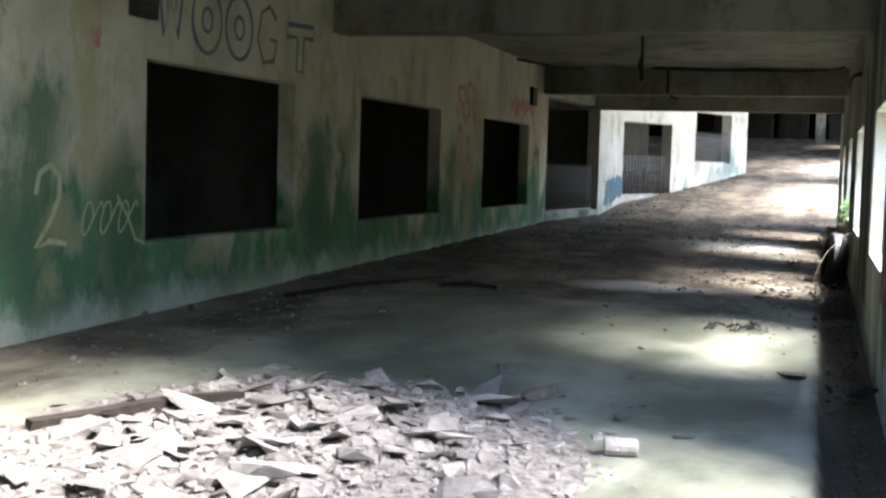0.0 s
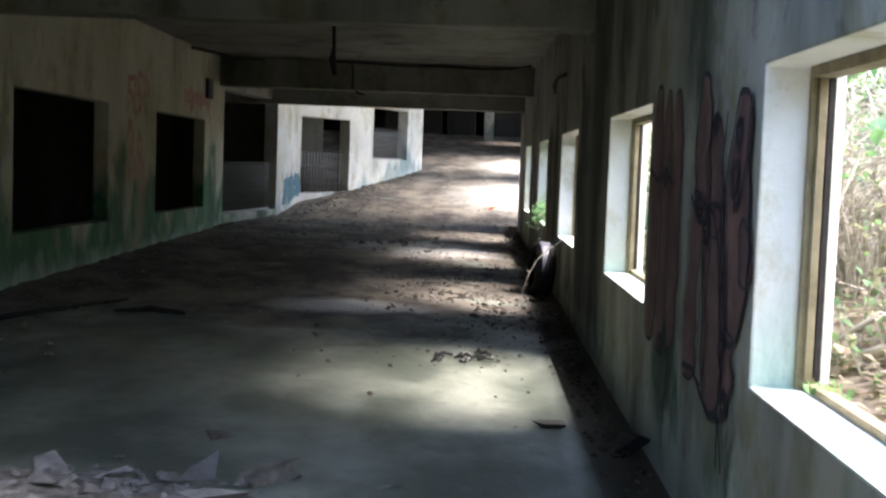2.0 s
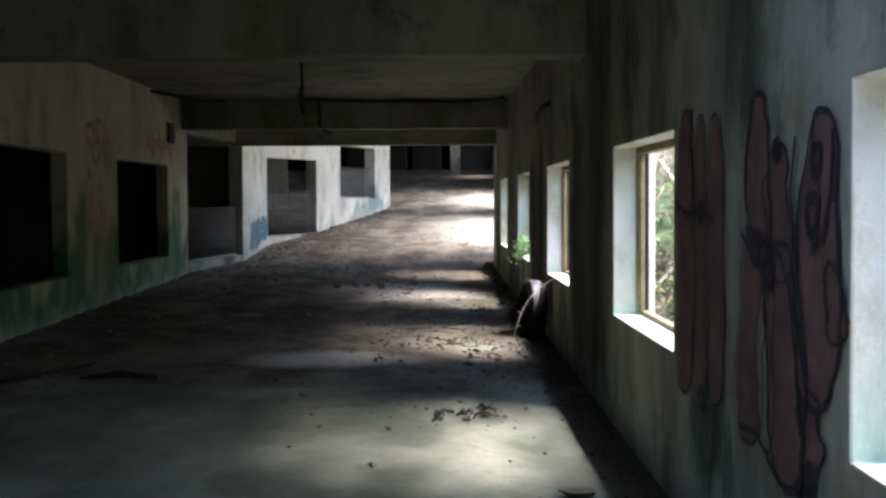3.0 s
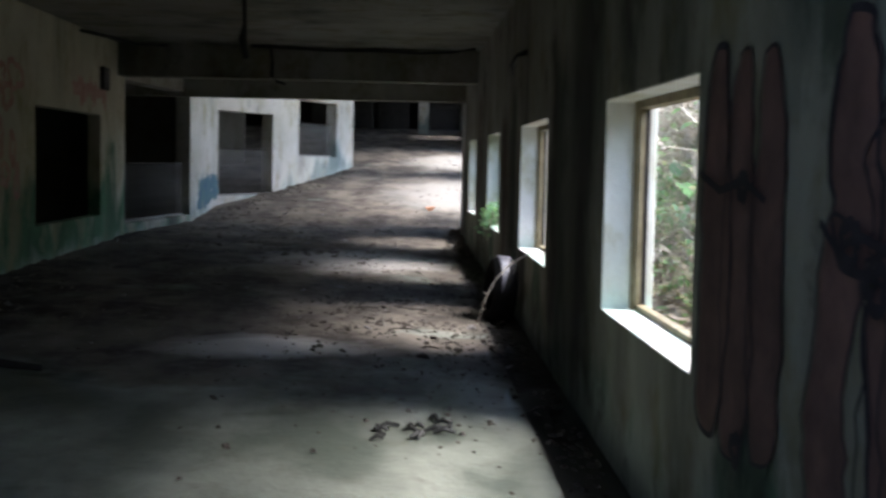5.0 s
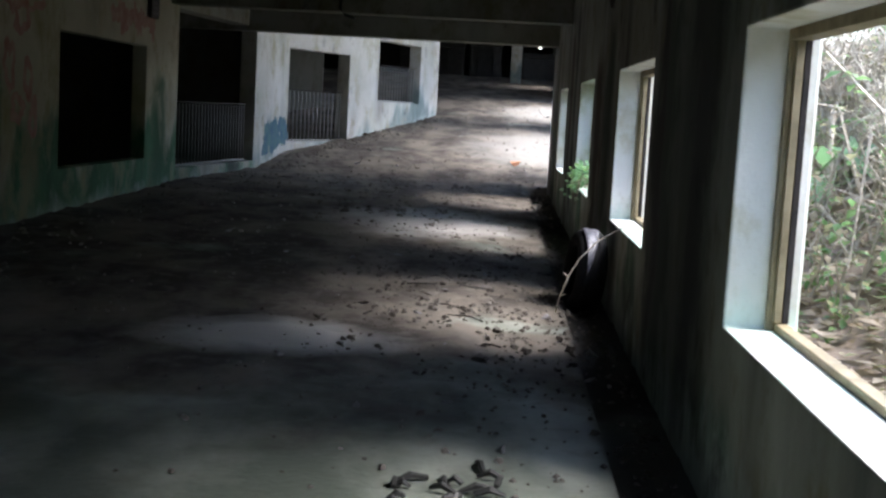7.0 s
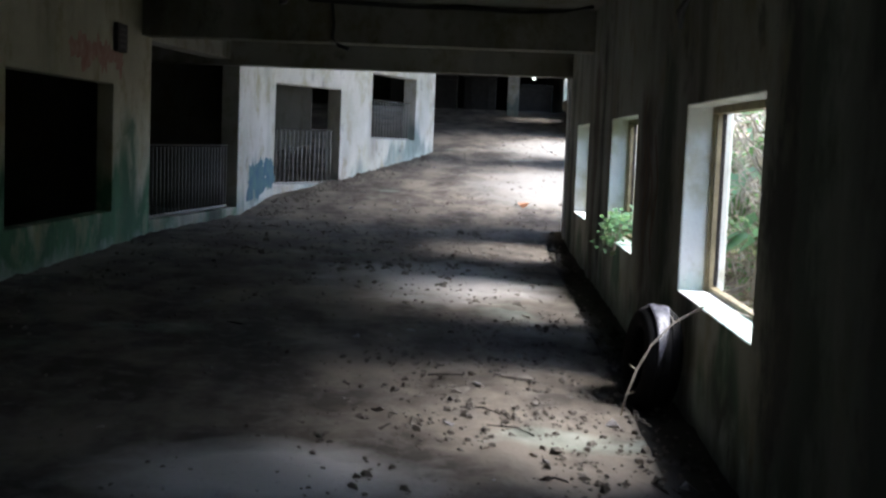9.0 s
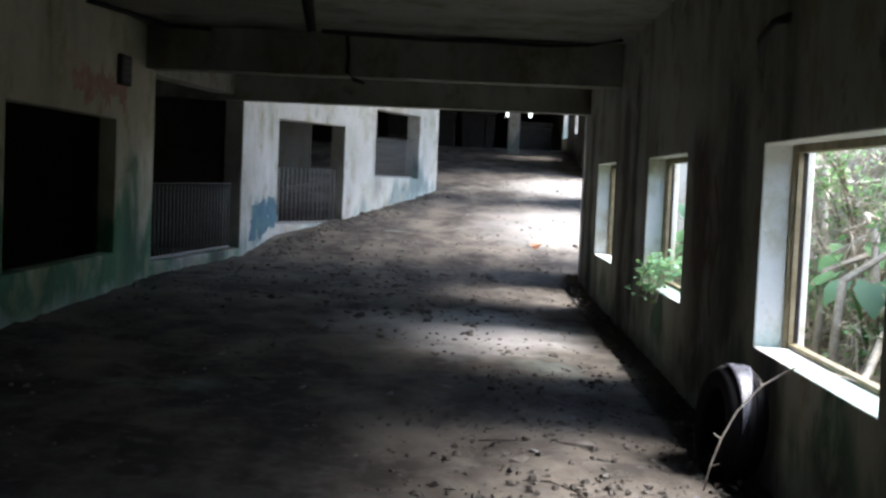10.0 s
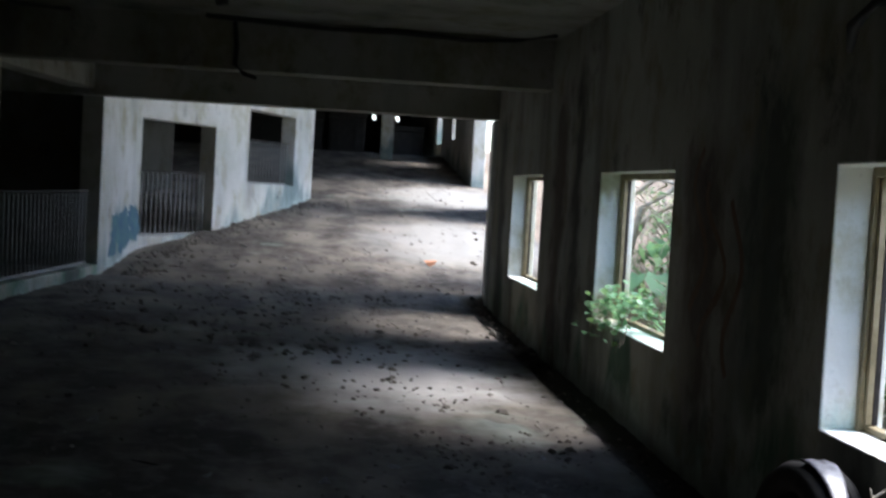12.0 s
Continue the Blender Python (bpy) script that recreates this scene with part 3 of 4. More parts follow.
for k, (y, z0, z1, w, lean) in enumerate(LOBES):
    part("fill", sheet_on_wall(bmesh.new(), lobe(y, z0, z1, w, 44, lean), -0.004 - 0.0004 * k), PINK if k != 6 else WALL_R, g)
    part("outline", ribbon(bmesh.new(), lobe(y, z0, z1, w, 44, lean), 0.028 if k in (0, 3, 7, 8) else 0.015, at=-0.0095 - 0.0004 * k, closed=True), INK, g)
for y, z, r in ((8.12, 1.50, 0.09), (7.93, 1.40, 0.075), (7.38, 1.80, 0.07), (7.42, 1.62, 0.09), (9.12, 1.62, 0.06), (7.84, 1.86, 0.05), (7.42, 0.72, 0.06), (9.08, 0.74, 0.07)):
    part("knot", ribbon(bmesh.new(), blob(y, z, r, r * 0.8, y * 3 + z, 18), 0.045, at=-0.0148, closed=True), INK, g)
for pts in ([(8.34, 1.54), (8.2, 1.47), (8.06, 1.52), (7.92, 1.50), (7.78, 1.47), (7.66, 1.34), (7.58, 1.1), (7.52, 0.86)], [(7.60, 1.9), (7.66, 1.7), (7.58, 1.45), (7.5, 1.2), (7.46, 1.0), (7.52, 0.75), (7.5, 0.45)],
            [(9.7, 1.66), (9.4, 1.6), (9.1, 1.64), (8.85, 1.58)], [(8.36, 0.74), (8.1, 0.76), (7.9, 0.68), (7.7, 0.62), (7.5, 0.66), (7.4, 0.45)], [(7.2, 1.9), (7.22, 1.7), (7.3, 1.55), (7.42, 1.5)]):
    part("flourish", ribbon(bmesh.new(), pts, 0.03, at=-0.0152), INK, g)

# outlined capitals above the first opening
def outlined(bm):
    at = 0.0
    y, z0, z1 = 9.75, 2.40, 2.92
    strokes = [[(0, 1), (0.1, 0.1), (0.2, 0.7), (0.32, 0.1), (0.42, 1)], [(0.12, 1), (0.16, 0.5), (0.22, 0.95), (0.28, 0.5), (0.32, 1)]]
    for s in strokes:
        ribbon(bm, [(y + a, z0 + b * (z1 - z0)) for a, b in s], 0.045, at=at)
    for c0, w in ((0.82, 0.26), (1.42, 0.26)):
        ribbon(bm, [(y + c0 + w * math.cos(a), z0 + 0.26 + 0.28 * math.sin(a)) for a in [2 * math.pi * k / 20 for k in range(20)]], 0.045, at=at + 0.0005, closed=True)
        ribbon(bm, [(y + c0 + 0.09 * math.cos(a), z0 + 0.26 + 0.1 * math.sin(a)) for a in [2 * math.pi * k / 14 for k in range(14)]], 0.035, at=at + 0.001, closed=True)
    ribbon(bm, [(y + 2.2, z0 + 0.42), (y + 2.05, z0 + 0.53), (y + 1.88, z0 + 0.46), (y + 1.8, z0 + 0.2), (y + 1.92, z0), (y + 2.15, z0 + 0.03), (y + 2.22, z0 + 0.22), (y + 2.05, z0 + 0.23)], 0.045, at=at)
    ribbon(bm, [(y + 2.45, z0 + 0.42), (y + 3.1, z0 + 0.45), (y + 3.1, z0 + 0.33), (y + 2.86, z0 + 0.32), (y + 2.84, z0 - 0.02), (y + 2.68, z0 - 0.02), (y + 2.7, z0 + 0.31), (y + 2.45, z0 + 0.30)], 0.045, at=at, closed=True)


mark("graffiti", pose(-5.435, 0, 0), outlined, BLUEINK, "outlined blue-grey capital lettering on the upper wall")


def two(bm):
    ribbon(bm, [(8.2, 1.22), (8.24, 1.36), (8.36, 1.42), (8.47, 1.34), (8.47, 1.2), (8.36, 1.03), (8.2, 0.86), (8.36, 0.9), (8.56, 0.87)], 0.048)


def scrawl(bm):
    for y0 in (8.78, 9.02, 9.26):
        ribbon(bm, [(y0 + 0.1 * math.cos(a) + 0.02 * a, 1.04 + 0.12 * math.sin(a * 1.3)) for a in [0.45 * k for k in range(16)]], 0.02)
    ribbon(bm, [(9.2, 1.2), (9.36, 1.02), (9.46, 0.86), (9.6, 0.82)], 0.026)


mark("graffiti", pose(-5.434, 0, 0), two, YELLOW, "pale yellow sprayed numeral 2 on the green dado")
mark("graffiti", pose(-5.4335, 0, 0), scrawl, YELLOW, "pale yellow sprayed scrawl on the green dado")


def coral_a(bm):
    for k in range(9):
        y = 21.35 + 0.2 * k
        sheet_on_wall(bm, blob(y, 2.56 + 0.05 * math.sin(k * 2.1), 0.17, 0.13 + 0.04 * (k % 3), 3.1 + 1.7 * k), 0.0004 * k)


def coral_b(bm):
    for k, (y, z, a, b) in enumerate(((18.35, 2.5, 0.22, 0.16), (18.85, 2.55, 0.28, 0.2), (18.6, 2.3, 0.25, 0.14), (18.3, 1.85, 0.16, 0.25), (18.75, 1.75, 0.13, 0.2), (18.5, 1.45, 0.18, 0.13), (18.9, 1.35, 0.1, 0.22))):
        ribbon(bm, blob(y, z, a, b, 2.3 * k + 1), 0.075, at=0.0006 * k, closed=True)


mark("graffiti", pose(-5.435, 0, 0), coral_a, CORAL, "washed-out red paint smear above the opening")
mark("graffiti", pose(-5.435, 0, 0), coral_b, CORAL, "washed-out orange-red brush strokes on the pier")
mark("graffiti", pose(-5.435, 0, 0), lambda bm: sheet_on_wall(bm, blob(8.9, 2.35, 0.1, 0.1, 8.0), 0), CORAL, "small red splash on the wall")
yaw_b = math.degrees(math.atan2(-(-4.84 + 5.05), 29.97 - 27.9))
mark("graffiti", pose(-5.044, 27.9, 0, 0, 0, yaw_b), lambda bm: [sheet_on_wall(bm, blob(0.75 + 0.5 * k, 0.98 + 0.05 * k, 0.42, 0.34, 5 + k), 0.003 * k) for k in range(3)], BLUEPAINT,
     "blue and teal sprayed patch low on the white wall")


def curls(bm):
    for k, (y, z, w) in enumerate(((18.85, 1.75, 0.15), (18.55, 1.55, 0.2), (18.2, 1.45, 0.12))):
        ribbon(bm, [(y + w * math.sin(0.55 * j + k), z + 0.42 - 0.075 * j) for j in range(14)], 0.06, at=-0.0005 * k)


RUST = simple("dull_orange_spray_paint", (0.14, 0.085, 0.05), (0.21, 0.145, 0.10), 4, 0.95)
mark("graffiti", pose(-0.005, 0, 0), curls, RUST, "dull orange paint runs on the mildewed wall")

# ---- tyre, crescent on its tread and stick by the wall ----
TYRE_AT = pose(-0.2, 16.55, 0.478, 0, 5, 7)


def tyre():
    t = empty("tyre", TYRE_AT, "bald black tyre leaning against the wall", "tyre")
    prof = [(0.19, -0.075), (0.20, -0.10), (0.25, -0.118), (0.295, -0.105), (0.318, -0.07), (0.322, 0), (0.318, 0.07), (0.295, 0.105), (0.25, 0.118), (0.20, 0.10), (0.19, 0.075), (0.21, 0.06), (0.27, 0.0), (0.21, -0.06)]
    bm = bmesh.new()
    n = 40
    rings = [[bm.verts.new((x, r * math.cos(2 * math.pi * k / n), r * math.sin(2 * math.pi * k / n))) for r, x in prof] for k in range(n)]
    for k in range(n):
        for j in range(len(prof)):
            bm.faces.new((rings[k][j], rings[k][(j + 1) % len(prof)], rings[(k + 1) % n][(j + 1) % len(prof)], rings[(k + 1) % n][j]))
    part("carcass", bm, TYRE, t, "", True)
    for s in (-0.045, 0.0, 0.045):
        bm = bmesh.new()
        ring = [[bm.verts.new((s + dx, r * math.cos(2 * math.pi * k / n), r * math.sin(2 * math.pi * k / n))) for dx, r in ((-0.014, 0.318), (-0.012, 0.328), (0.012, 0.328), (0.014, 0.318))] for k in range(n)]
        for k in range(n):
            for j in range(3):
                bm.faces.new((ring[k][j], ring[k][j + 1], ring[(k + 1) % n][j + 1], ring[(k + 1) % n][j]))
        part("tread_rib", bm, TYRE, t)


tyre()
# thin tapering sheet that follows the tread from the top down
bm = bmesh.new()
grid = []
for i in range(10):
    row = []
    for j in range(8):
        u, v = i / 9, j / 7
        a = radians(93 + 84 * u + 6 * noise.noise((v * 4, u, 2)))
        r0 = 0.336 + 0.012 * abs(noise.noise((u * 7, v * 9, 1)))
        row.append(bm.verts.new((-0.082 + 0.03 * u + v * 0.135 * (1 - u) ** 0.8 + 0.01 * noise.noise((u * 9, v, 3)), r0 * math.cos(a), r0 * math.sin(a))))
    grid.append(row)
for i in range(9):
    for j in range(7):
        bm.faces.new((grid[i][j], grid[i + 1][j], grid[i + 1][j + 1], grid[i][j + 1]))
ob = part("plastic_bag", bm, CRESCENT, None, "", True)
ob.matrix_world = TYRE_AT
md = ob.modifiers.new("thickness", "SOLIDIFY")
md.thickness = 0.004
tagged(ob, "mottled grey crescent laid over the tyre tread", "plastic bag")
s = empty("stick", pose(0, 0, 0), "thin pale dead branch leaning from floor to sill", "stick")
part("stem", tube(bmesh.new(), [(-0.44, 16.0, 0.225), (-0.41, 16.01, 0.36), (-0.36, 16.02, 0.50), (-0.28, 16.05, 0.64), (-0.15, 16.10, 0.77), (0.01, 16.08, 0.874), (0.14, 15.85, 0.885), (0.24, 15.5, 0.874)], [0.006, 0.005, 0.006, 0.005, 0.006, 0.005, 0.004, 0.003], 6), TWIGBARK, s, "", True)
for p, q in (((-0.36, 16.02, 0.50), (-0.40, 16.0, 0.53)), ((-0.15, 16.10, 0.77), (-0.17, 16.08, 0.81)), ((-0.41, 16.01, 0.36), (-0.37, 15.98, 0.38))):
    part("twig", tube(bmesh.new(), [p, q], [0.005, 0.003], 5), TWIGBARK, s)

# ---- rubble ----
def chunk_mesh(name, seed, size, flat, material):
    rnd = random.Random(seed)
    bm = bmesh.new()
    for _ in range(11):
        bm.verts.new((rnd.uniform(-1, 1) * size, rnd.uniform(-0.75, 0.75) * size, rnd.uniform(-1, 1) * size * flat))
    bmesh.ops.convex_hull(bm, input=bm.verts)
    for v in [v for v in bm.verts if not v.link_faces]:
        bm.verts.remove(v)
    return mesh_of(name, bm, material)


MOUND = (-2.75, 6.35)


def mound_z(x, y):
    d = ((x - MOUND[0]) / 1.5) ** 2 + ((y - MOUND[1]) / 1.9) ** 2
    return floor_z(x, y) + max(0.0, 1 - d) * (0.10 + 0.07 * noise.noise((x * 2.2, y * 2.2, 1))) - 0.012


def scatter(rnd):
    while True:
        x, y = rnd.gauss(-2.65, 0.56), rnd.gauss(6.35, 0.85)
        if -5.0 < x < -0.55 and 2.8 < y < 8.2 and not (x > -1.7 and y > 6.9):
            return x, y


mx, my = np.arange(-4.4, -1.2, 0.08), np.arange(4.3, 8.4, 0.08)
me = bpy.data.meshes.new("rubble_mound")
me.from_pydata([(x, y, mound_z(x, y) + 0.02 * noise.noise((x * 9, y * 9, 4))) for y in my for x in mx], [],
               [(j * len(mx) + i, j * len(mx) + i + 1, (j + 1) * len(mx) + i + 1, (j + 1) * len(mx) + i) for j in range(len(my) - 1) for i in range(len(mx) - 1)])
# plaster dust, coloured darker for the shaded gaps between the lumps
me.materials.append(simple("plaster_dust_gap_shade", (0.07, 0.066, 0.066), (0.30, 0.285, 0.285), 14, 0.95, 0, 0.9, 0.03))
tagged(new("rubble_mound", me), "low heap of crushed plaster, darkened for the gaps between lumps", "rubble", "", "stuff")

rnd = random.Random(4)
bigs = [chunk_mesh("rubble_chunk", 10 + k, rnd.uniform(0.06, 0.13), rnd.uniform(0.14, 0.34), RUBBLE) for k in range(9)]
for k in range(290):
    x, y = scatter(rnd)
    o = new("rubble_chunk", bigs[k % 9])
    s = rnd.uniform(0.45, 1.05) if rnd.random() < 0.9 or x > -1.6 else rnd.uniform(1.2, 2.1)
    o.matrix_world = pose(x, y, mound_z(x, y) + 0.022 * s, rnd.uniform(-20, 20), rnd.uniform(-20, 20), rnd.uniform(0, 360)) @ Matrix.Diagonal((s, s, s, 1))
    tagged(o, "jagged lump of broken white plaster on the floor", "rubble", "broken plaster lumps")


def crumbs(name, count, place, size, material, label, seed):
    """Many small broken bits in one mesh."""
    rnd = random.Random(seed)
    vs, fs = [], []
    for _ in range(count):
        x, y, z = place(rnd)
        s = size * rnd.uniform(0.35, 1.0) * (1.8 if rnd.random() < 0.06 else 1)
        m = Euler((rnd.uniform(-0.5, 0.5), rnd.uniform(-0.5, 0.5), rnd.uniform(0, 6.3))).to_matrix()
        b = len(vs)
        for p in ((-1, -0.7, -0.35), (0.9, -0.8, -0.4), (0.8, 0.7, -0.35), (-0.8, 0.8, -0.4), (-0.6, -0.3, 0.4), (0.5, -0.5, 0.35), (0.2, 0.6, 0.45)):
            q = m @ Vector([c * s * rnd.uniform(0.7, 1.2) for c in p])
            vs.append((x + q.x, y + q.y, z + q.z + 0.2 * s))
        fs += [tuple(b + i for i in f) for f in ((3, 2, 1, 0), (0, 1, 5, 4), (1, 2, 6, 5), (2, 3, 6), (3, 0, 4, 6), (4, 5, 6))]
    me = bpy.data.meshes.new(name)
    me.from_pydata(vs, [], fs)
    me.materials.append(material)
    return tagged(new(name, me), label, "debris", "", "stuff")


def at_rubble(r):
    x, y = scatter(r)
    x += r.gauss(0, 0.3)
    return x, y, mound_z(x, y)


def at_hall(r):
    while True:
        x, y = (r.gauss(-1.0, 0.6), r.gauss(16.2, 1.9)) if r.random() < 0.6 else (r.uniform(-5.2, -0.15), r.uniform(13, 27))
        if -5.3 < x < -0.1:
            return x, y, floor_z(x, y)


def at_left(r):
    x, y = r.gauss(-4.85, 0.35), r.uniform(6, 27)
    return max(-5.36, x), y, floor_z(x, y)


def at_ramp(r):
    y = r.uniform(22, 44)
    x = r.uniform(-4.6 + max(0, (y - 29)) * 0.33, 0.8 if y > 28 else -0.1)
    return x, y, floor_z(x, y)


def at_gutter(r):
    y = r.uniform(5, 27)
    x = -0.06 - abs(r.gauss(0, 0.13))
    return x, y, floor_z(x, y) - 0.075


crumbs("plaster_crumbs", 1700, at_rubble, 0.035, RUBBLE, "scattered crumbs of white plaster", 1)
crumbs("dirt_crumbs", 3000, at_hall, 0.017, DIRT_CLOD, "scattered grit, bark and dirt crumbs on the floor", 2)
crumbs("wall_foot_crumbs", 520, at_left, 0.028, DIRT_CLOD, "fallen plaster and dirt along the wall foot", 3)
crumbs("ramp_crumbs", 700, at_ramp, 0.032, DIRT_CLOD, "dirt and stones scattered over the ramp", 4)
crumbs("gutter_crumbs", 900, at_gutter, 0.025, simple("shade_darkened_muck", (0.02, 0.018, 0.015), (0.06, 0.05, 0.042), 9, 0.95), "muck along the wall foot, darkened for shade", 5)


def at_ramp_foot(r):
    while True:
        x, y = r.gauss(-2.0, 1.3), r.gauss(25.5, 3.0)
        if -4.8 < x < -0.15 and 18 < y < 31:
            return x, y, floor_z(x, y)


def at_ramp_wall(r):
    y = r.uniform(27.9, 36)
    x = -5.0 + 0.33 * max(0.0, y - 29.5) + abs(r.gauss(0.1, 0.3)) + 0.25
    return x, y, floor_z(x, y)


def at_light_patch(r):
    x, y = min(-0.4, r.gauss(-1.2, 0.6)), r.gauss(16.0, 2.0)
    return x, y, floor_z(x, y) + 0.01


crumbs("ramp_foot_clods", 650, at_ramp_foot, 0.036, DIRT_CLOD, "clods and broken plaster at the foot of the ramp", 6)
crumbs("ramp_wall_rubble", 600, at_ramp_wall, 0.042, DIRT_CLOD, "crumbled render along the foot of the curved wall", 7)
crumbs("hall_flakes", 200, at_light_patch, 0.03, DIRT_CLOD, "flat flakes of plaster and bark trodden into the dirt", 8)
PALESTONE = [chunk_mesh("stone", 60 + k, 0.07, 0.45, RUBBLE) for k in range(4)]
for k in range(46):
    r = rnd.random()
    x, y, z = at_ramp(rnd) if k % 2 else at_hall(rnd)
    o = new("stone", PALESTONE[k % 4])
    s = rnd.uniform(0.35, 0.9)
    o.matrix_world = pose(x, y, z + 0.018 * s, rnd.uniform(-10, 10), 0, rnd.uniform(0, 360)) @ Matrix.Diagonal((s, s, s, 1))
    tagged(o, "pale loose stone on the dirty floor", "stone", "loose stones")


def lone(name, x, y, size, flat, material, label, category, turn=0, seed=0, lift=0.5):
    o = new(name, chunk_mesh(name, seed, size, flat, material))
    o.matrix_world = pose(x, y, floor_z(x, y) + size * flat * lift, 4, -3, turn)
    return tagged(o, label, category)


lone("plaster_slab", -1.93, 8.12, 0.17, 0.3, DIRT_CLOD, "thick flat slab of fallen plaster", "rubble", 20, 71)
lone("plaster_slab", -2.31, 8.89, 0.09, 0.35, DIRT_CLOD, "small flat slab of fallen plaster", "rubble", 60, 72)
lone("plaster_slab", -2.9, 7.5, 0.17, 0.18, RUBBLE, "broad thin sheet of fallen plaster", "rubble", 10, 73)
lone("stone", -0.52, 9.63, 0.10, 0.3, DIRT_CLOD, "flat grey stone on the bare concrete", "stone", 30, 74)
lone("stone", -0.14, 9.3, 0.16, 0.35, DARKWOOD, "dark lump of muck at the wall foot", "stone", 0, 75)
lone("plaster_slab", -0.99, 16.85, 0.14, 0.22, DIRT_CLOD, "pale flake of plaster among dirt", "rubble", 15, 76)
lone("plaster_slab", -1.35, 16.4, 0.09, 0.22, DIRT_CLOD, "small pale flake of plaster among dirt", "rubble", 75, 77)
lone("brick_piece", -0.57, 29.8, 0.12, 0.5, CLAY, "broken orange brick on the ramp", "brick", 30, 78)
bm = tube(bmesh.new(), [(-0.082, 0, 0), (-0.078, 0, 0), (0.078, 0.0, 0), (0.082, 0, 0)], [0.04, 0.048, 0.045, 0.04], 12)
ob = part("concrete_cylinder", bm, RUBBLE)
ob.matrix_world = pose(-1.28, 7.0, floor_z(-1.28, 7.0) + 0.045, 0, 0, 12)
tagged(bevel(ob, 0.006), "short white broken concrete cylinder lying on the floor", "rubble")
bm = bmesh.new()
block(bm, -0.56, 0.56, -0.05, 0.05, -0.014, 0.014, 0.01)
bmesh.ops.subdivide_edges(bm, edges=bm.edges, cuts=3, use_grid_fill=True)
for v in bm.verts:
    v.co.z += 0.02 * math.sin(v.co.x * 4.2 + 0.6) + 0.006 * noise.noise(v.co * 9)
    v.co.y += 0.02 * noise.noise(v.co * 4)
ob = part("plank", bm, DARKWOOD)
ob.matrix_world = pose(-3.6, 6.48, mound_z(-3.6, 6.48) + 0.035, 0, -1, 53)
tagged(ob, "rotten dark plank lying across the rubble", "plank")
bm = tube(bmesh.new(), [(-4.95, 11.2, 0.28), (-4.75, 12.3, 0.29), (-4.4, 13.3, 0.28), (-4.2, 13.9, 0.28)], [0.03, 0.035, 0.03, 0.02], 7)
tagged(part("fallen_branch", bm, DARKWOOD, None, "", True), "dark dead branch lying along the wall foot", "branch")
bm = tube(bmesh.new(), [(-4.1, 13.1, 0.27), (-3.8, 13.2, 0.29), (-3.5, 13.15, 0.27)], [0.02, 0.035, 0.025], 7)
tagged(part("fallen_branch", bm, DARKWOOD, None, "", True), "short dark stick on the floor", "branch")

for k in range(26):
    x, y = rnd.gauss(-1.75, 0.35), rnd.gauss(7.75, 0.5)
    o = new("rubble_chunk", bigs[k % 9])
    f = rnd.uniform(0.3, 0.8)
    o.matrix_world = pose(x, y, floor_z(x, y) + 0.02 * f, rnd.uniform(-15, 15), rnd.uniform(-15, 15), rnd.uniform(0, 360)) @ Matrix.Diagonal((f, f, f, 1))
    tagged(o, "jagged lump of broken white plaster on the floor", "rubble", "broken plaster lumps")

# a heap of black rag and twigs
r = empty("rag_heap", pose(-0.99, 11.77, floor_z(-0.99, 11.77)), "small heap of black rags and charred twigs", "debris")
rr = random.Random(9)
for k in range(16):
    a, l = rr.uniform(0, 6.3), rr.uniform(0.05, 0.2)
    x, y = rr.gauss(0, 0.12), rr.gauss(0, 0.12)
    part("twig", tube(bmesh.new(), [(x, y, 0.015), (x + l * 0.5 * math.cos(a), y + l * 0.5 * math.sin(a), 0.035), (x + l * math.cos(a), y + l * math.sin(a), 0.012)], [0.012, 0.016, 0.008], 5), CABLE, r)
# loose twigs in the hall
for k in range(12):
    x, y, z = at_hall(rr)
    a, l = rr.uniform(0, 6.3), rr.uniform(0.08, 0.35)
    ob = part("floor_twig", tube(bmesh.new(), [(x, y, z + 0.012), (x + l * 0.5 * math.cos(a), y + l * 0.5 * math.sin(a), z + 0.022), (x + l * math.cos(a + 0.3), y + l * math.sin(a + 0.3), z + 0.012)], [0.005, 0.006, 0.003], 5), DARKWOOD)
    tagged(ob, "dark dry twig on the dirty floor", "twig", "floor twigs")

# ---- plants on the bank ----
def leaf(bm, p, d, size, up=0.3, rnd=random):
    d = d.normalized()
    side = d.cross(Vector((rnd.uniform(-0.4, 0.4), rnd.uniform(-0.4, 0.4), 1))).normalized() * size * 0.34
    droop = Vector((0, 0, -size * 0.12))
    a, b = p + d * size * 0.5 + Vector((0, 0, size * 0.08)), p + d * size + droop
    v = [bm.verts.new(q) for q in (p, a + side, b, a - side, a - Vector((0, 0, size * 0.06)))]
    bm.faces.new((v[0], v[4], v[1]))
    bm.faces.new((v[1], v[4], v[2]))
    bm.faces.new((v[2], v[4], v[3]))
    bm.faces.new((v[3], v[4], v[0]))


